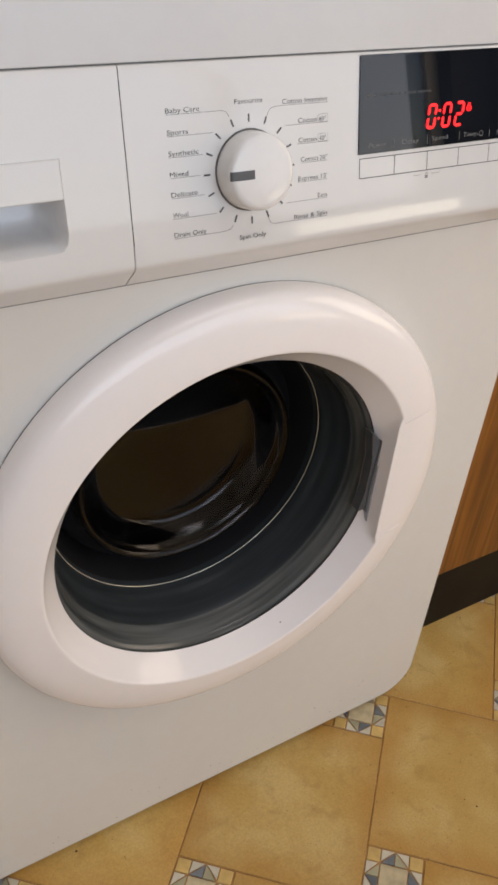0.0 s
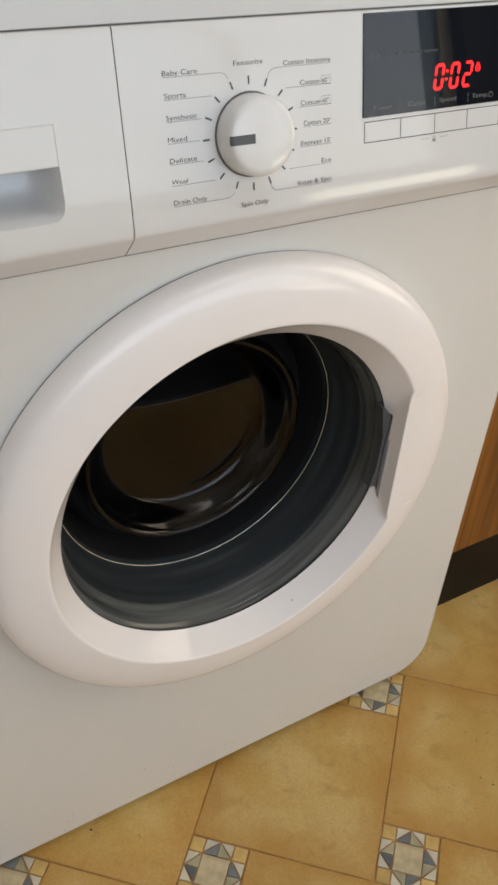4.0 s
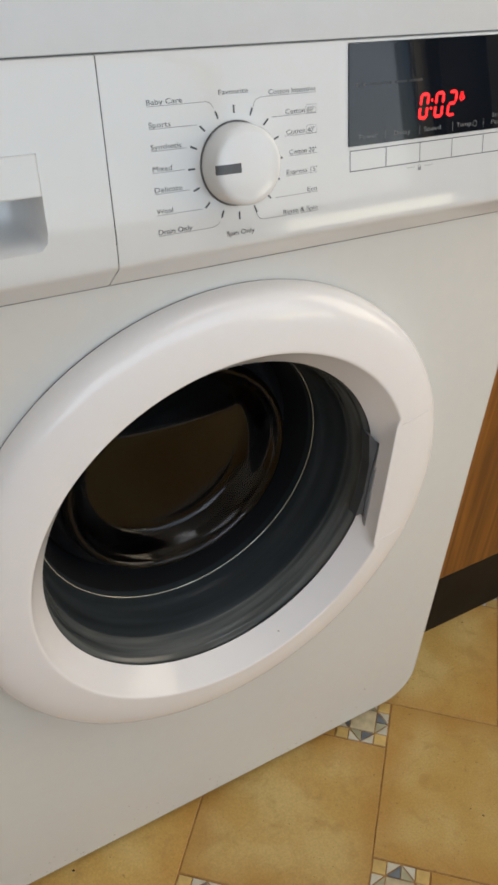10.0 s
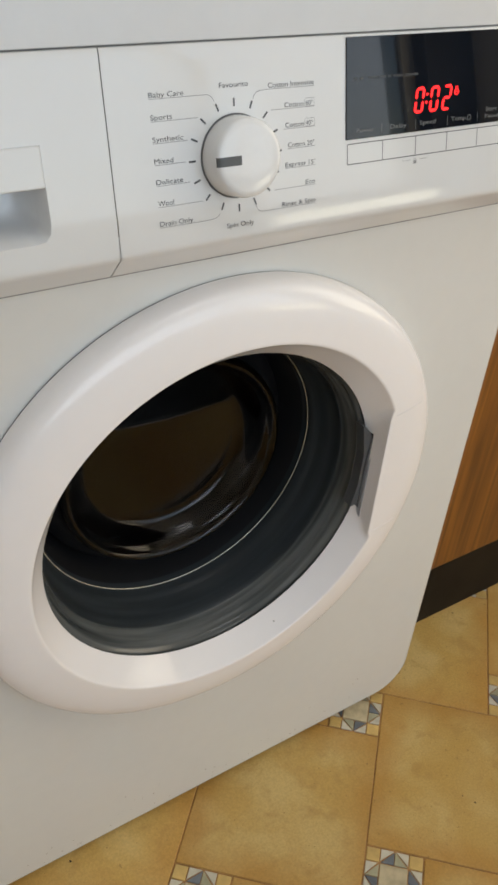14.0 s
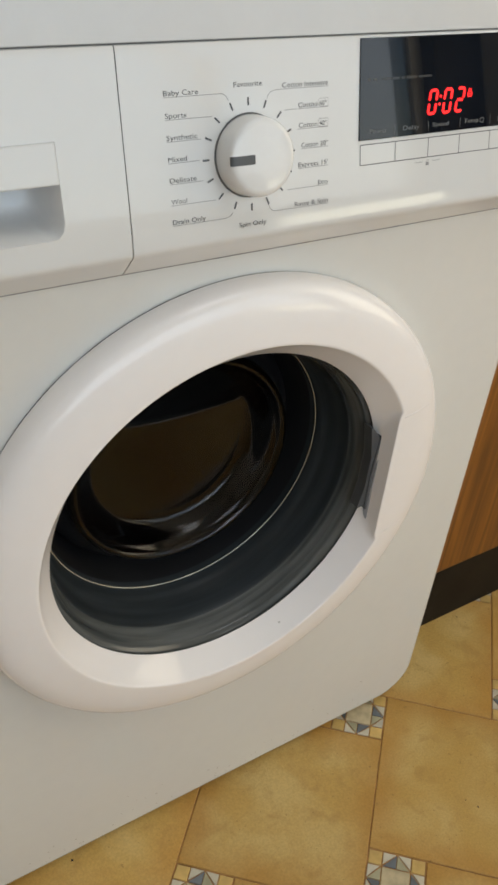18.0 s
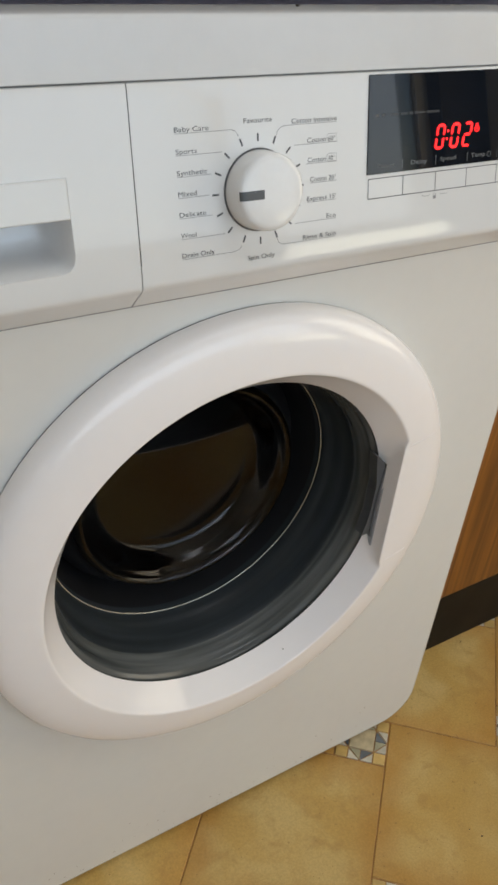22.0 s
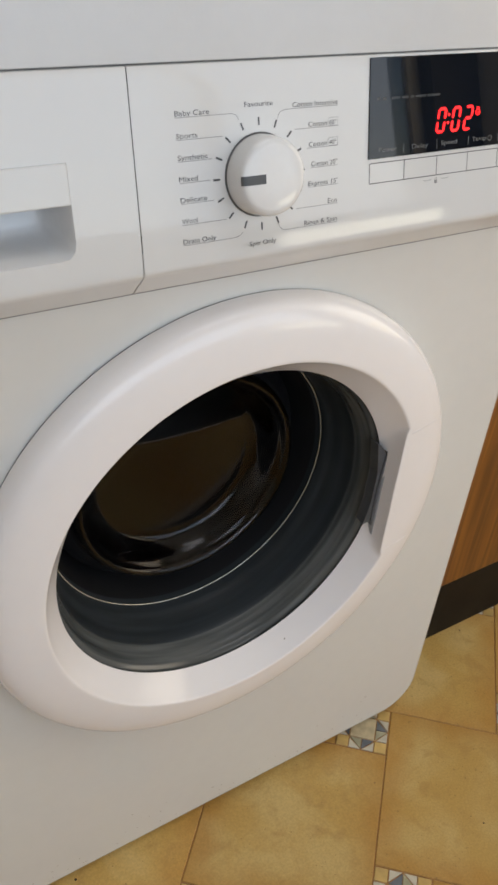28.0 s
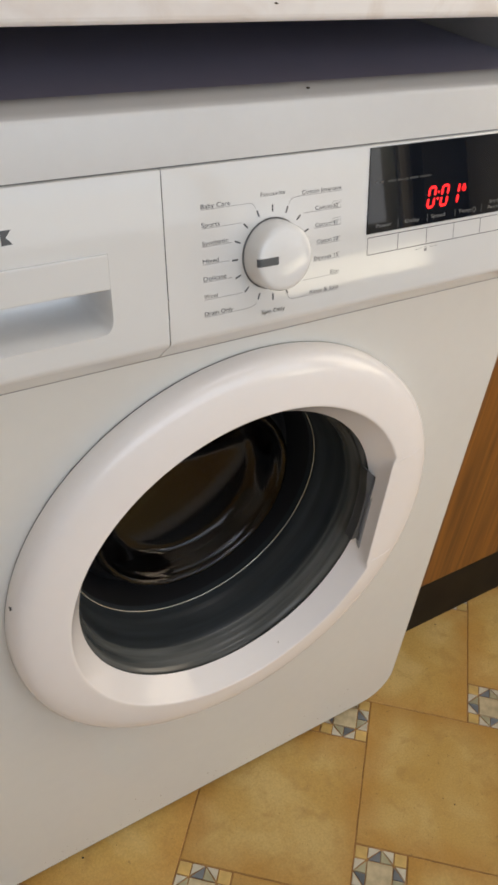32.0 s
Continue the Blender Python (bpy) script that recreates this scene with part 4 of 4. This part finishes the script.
    # grey bezel, then the dark gasket cone
    part("bezel", lathe([(0.1581, 0.0060), (0.1589, 0.0074), (0.1591, 0.0092), (0.1584, 0.0113), (0.1564, 0.0128), (0.1552, 0.0158), (0.1551, 0.0184), (0.1542, 0.0202), (0.1534, 0.0230), (0.1532, 0.0256), (0.1523, 0.0276), (0.1514, 0.0305), (0.1509, 0.0330), (0.1503, 0.0345)], 160, z=CZ - 0.0027), BEZEL, parent, "grey inner bezel of the door", True, 60)
    prof = [(0.1503, 0.0345), (0.1496, 0.0370), (0.1491, 0.0420), (0.1484, 0.0500), (0.1472, 0.0560), (0.1459, 0.0600), (0.1452, 0.0630), (0.1444, 0.0655), (0.1434, 0.0680), (0.1427, 0.0710), (0.1420, 0.0745), (0.1412, 0.0785), (0.1400, 0.0850)]
    part("gasket", lathe(prof, 160, z=CZ - 0.0027, z_end=CZ), RUBBER, parent, "dark grey rubber door gasket with faint streaks", True, 60)
    # pale bright rim
    tor = [(0.1414 + 0.0007 * cos(radians(60 * k)), 0.0780 + 0.0007 * sin(radians(60 * k))) for k in range(7)]
    part("bright_rim", lathe(tor, 160), LIP, parent, "thin pale bright rim", True, 90)
    part("inner_sleeve", lathe([(0.1402, 0.0850), (0.1380, 0.0950), (0.1330, 0.1250), (0.1320, 0.1300)], 128), BLACK, parent, "black sleeve round the glass", True)
    # glass bowl, with thickness: a rolled rim, a steep wall and a shallow base, cut by a slanting flat face towards the top
    wall = [(0.0995, 0.0890), (0.0982, 0.0905), (0.0965, 0.0930), (0.0942, 0.0966), (0.0917, 0.1003), (0.0890, 0.1040), (0.0866, 0.1070), (0.0846, 0.1089), (0.0824, 0.1101), (0.0798, 0.1107)]
    base = [(r, 0.1137 - (1.0 - sqrt(1.0 - r * r))) for r in [0.0750 - 0.0035 * k for k in range(22)] + [0.00005]]
    outer = [(0.1125, 0.0900), (0.1114, 0.0852), (0.1096, 0.0823), (0.1072, 0.0813), (0.1048, 0.0824), (0.1030, 0.0850), (0.1012, 0.0876)] + wall + base
    inner = [(min(r + 0.0045 * min(1.0, r / 0.1), 0.1120), y + 0.0050) for r, y in outer]

    def flattened(r, y, a, back):
        """Depth of the glass at a radius and angle: the slanting face where that lies nearer."""
        if r > 0.1005 + back:
            return y
        face, soft = 0.1122 - 0.34 * (r * sin(a) - 0.0365) + back, 0.0011
        low = min(y, face)
        return low - soft * math.log(math.exp((low - y) / soft) + math.exp((low - face) / soft))
    n = 192
    bm = bmesh.new()
    bridge(bm, [[(CX + r * cos(2 * pi * i / n), flattened(r, y, 2 * pi * i / n, back), CZ + r * sin(2 * pi * i / n)) for i in range(n)] for r, y, back in [(r, y, 0.0) for r, y in outer] + [(r, y, 0.005) for r, y in inner[::-1]] + [(*outer[0], 0.0)]])
    glass = part("glass_bowl", bm, GLASS, parent, "thick brownish door glass", True, 60)
    glass.visible_shadow = False
    part("glass_collar", lathe([(0.1330, 0.1300), (0.1290, 0.1120), (0.1180, 0.1020), (0.1127, 0.0960), (0.1126, 0.0904)], 160), BLACK, parent, "black collar round the glass", True, 60)


DRUM = []


def drum(parent):
    """Steel drum behind the glass, with lifters and rows of holes; its colour holds the darkness inside."""
    bm = bmesh.new()
    n = 96
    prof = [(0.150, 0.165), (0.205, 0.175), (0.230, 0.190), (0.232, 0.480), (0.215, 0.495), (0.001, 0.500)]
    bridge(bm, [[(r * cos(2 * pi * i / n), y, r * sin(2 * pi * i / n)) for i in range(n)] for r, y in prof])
    ob = part("drum", bm, UNLIT_STEEL, parent, "steel drum behind the door glass", True, 40)
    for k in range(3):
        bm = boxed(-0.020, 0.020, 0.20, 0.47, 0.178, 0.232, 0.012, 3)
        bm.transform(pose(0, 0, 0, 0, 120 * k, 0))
        part("lifter", bm, UNLIT_STEEL, ob, "raised drum lifter", True)
    bm = bmesh.new()
    for a in range(36):
        for j in range(7):
            y = 0.215 + 0.037 * j
            th = radians(10 * a + 5 * (j % 2))
            c = Vector((0.2312 * cos(th), y, 0.2312 * sin(th)))
            e1, e2 = Vector((-sin(th), 0, cos(th))), Vector((0, 1, 0))
            bm.faces.new([bm.verts.new(c + 0.0025 * (cos(radians(60 * q)) * e1 + sin(radians(60 * q)) * e2)) for q in range(6)])
    tagged(part("drum_holes", bm, BLACK, ob, "rows of small drum holes"), kind="stuff")
    DRUM.append(ob)


def washing_machine():
    m = thing("washing_machine", (0, 0, 0), "white front-loading washing machine under a worktop", "washing machine")
    machine_body(m)
    lid(m)
    main = control_panel(m)
    printed(main)
    knob(main)
    display(m, main)
    door(m)
    drum(m)
    for x in (MX0 + 0.06, MX1 - 0.075):
        bm = bmesh.new()
        bmesh.ops.create_cone(bm, cap_ends=True, segments=20, radius1=0.02, radius2=0.016, depth=0.014)
        bm.transform(pose(x, 0.07, 0.006))
        part("foot", bm, BLACK, m, "black levelling foot")
    return m


machine = washing_machine()

# ---- kitchen unit beside the machine, and the worktop over both ----


def kitchen():
    unit = thing("kitchen_unit", (0.62, 0.3, 0), "kitchen base unit with a teak veneer door and cream drawer", "cabinet")
    ox, oy = 0.62, 0.3

    def p(name, bm, material, parent, label="", smooth=False):
        bm.transform(Matrix.Translation((-ox, -oy, 0)))
        return part(name, bm, material, parent, label, smooth)
    p("carcass", boxed(0.298, 0.925, 0.070, 0.62, 0.159, 0.8375), CARCASS, unit, "pale cabinet carcass")
    p("side_panel", boxed(0.298, 0.315, 0.070, 0.62, 0.838, 0.884), CARCASS, unit, "pale top end of the side panel")
    # dark sheet added in place of the unlit void over the drawer
    p("shadow_board", boxed(0.3155, 0.925, 0.110, 0.62, 0.838, 0.884), PLINTH, unit, "added dark sheet for the shaded void above the drawer")
    p("cabinet_door", boxed(0.2955, 0.920, 0.050, 0.0695, 0.162, 0.703, 0.002), WOOD, unit, "teak veneer door with upright grain")
    p("rail", boxed(0.2975, 0.922, 0.058, 0.0695, 0.7035, 0.7325), PLINTH, unit, "dark finger rail between door and drawer")
    p("drawer_front", boxed(0.2955, 0.920, 0.048, 0.0695, 0.733, 0.838, 0.002), CREAM, unit, "cream drawer front")
    p("plinth", boxed(0.2955, 1.80, 0.086, 0.104, 0.0005, 0.1585), PLINTH, unit, "dark brown plinth board")
    unit2 = thing("kitchen_unit", (1.25, 0.3, 0), "further kitchen base unit with a teak veneer door", "cabinet")
    ox = 1.25
    p("carcass", boxed(0.930, 1.530, 0.070, 0.62, 0.159, 0.884), CARCASS, unit2, "pale cabinet carcass")
    p("cabinet_door", boxed(0.924, 1.530, 0.050, 0.0695, 0.162, 0.703, 0.002), WOOD, unit2, "teak veneer door with upright grain")
    p("drawer_front", boxed(0.924, 1.530, 0.048, 0.0695, 0.733, 0.838, 0.002), CREAM, unit2, "cream drawer front")
    top = thing("worktop", (-0.35, 0.34, 0.885), "cream marbled laminate worktop over the machine", "worktop")
    a, b = X0 + 0.01 + 0.35, 1.80 + 0.35
    part("edging", boxed(a, b, -0.310, -0.288, 0.0, 0.040, 0.005, 4), MARBLE, top, "rounded marbled front edging")
    part("board", boxed(a, b, -0.2878, 0.315, 0.0005, 0.0365), BOARD, top, "pale chipboard core")
    part("laminate", boxed(a, b, -0.2878, 0.315, 0.0367, 0.0398, 0.0006, 1), MARBLE, top, "marbled laminate sheet")


kitchen()


def crumbs():
    for name, where, s, label in (("crumb", (0.4478, 0.0745, 0.0004), 0.0013, "dark crumb on the floor tile"), ("crumb", (0.2633, -0.1617, 0.0004), 0.0013, "dark crumb on the floor tile"), ("crumb", (0.2560, -0.1480, 0.0003), 0.0008, "tiny dark crumb on the floor tile"), ("crumb", (-0.1755, 0.0100, 0.0005), 0.0017, "dark crumb on the floor before the machine"), ("crumb", (-0.020, 0.0292, 0.8965), 0.0013, "dark crumb stuck to the worktop edge"), ("crumb", (0.014, 0.0300, 0.8446), 0.0015, "dark crumb on the machine lid")):
        bm = bmesh.new()
        bmesh.ops.create_icosphere(bm, subdivisions=1, radius=s)
        for v in bm.verts:
            v.co *= 0.7 + 0.5 * random.random()
            v.co.z *= 0.5
        ob = tagged(link(name, bm, SPECK), label, "crumb")
        ob.location = where


crumbs()
floor()


# ---- what moves: the drum spins, the timer's bars switch ----
def motions():
    for ob in DRUM:
        rows = []
        for i in range(32 * 8 + 1):
            t = i / 8
            rows.append((t, pose(CX, 0, CZ, 0, 45.0 * i)))
        walk(ob, rows)
    change = 29.15
    for ob, centre, hide in SEGMENTS:
        lit, out = on_panel(*centre, 0.0009), on_panel(*centre, -0.0012)
        if hide == "after":
            walk(ob, [(0, lit), (change - 0.05, lit), (change, out), (32, out)])
        if hide == "before":
            walk(ob, [(0, out), (change - 0.05, out), (change, lit), (32, lit)])
        if hide == "blink":
            rows = [(0, lit)]
            for k in range(0, 32):
                rows += [(k + 0.15, lit), (k + 0.20, out), (k + 0.63, out), (k + 0.68, lit)]
            rows.append((32, lit))
            walk(ob, rows)


motions()
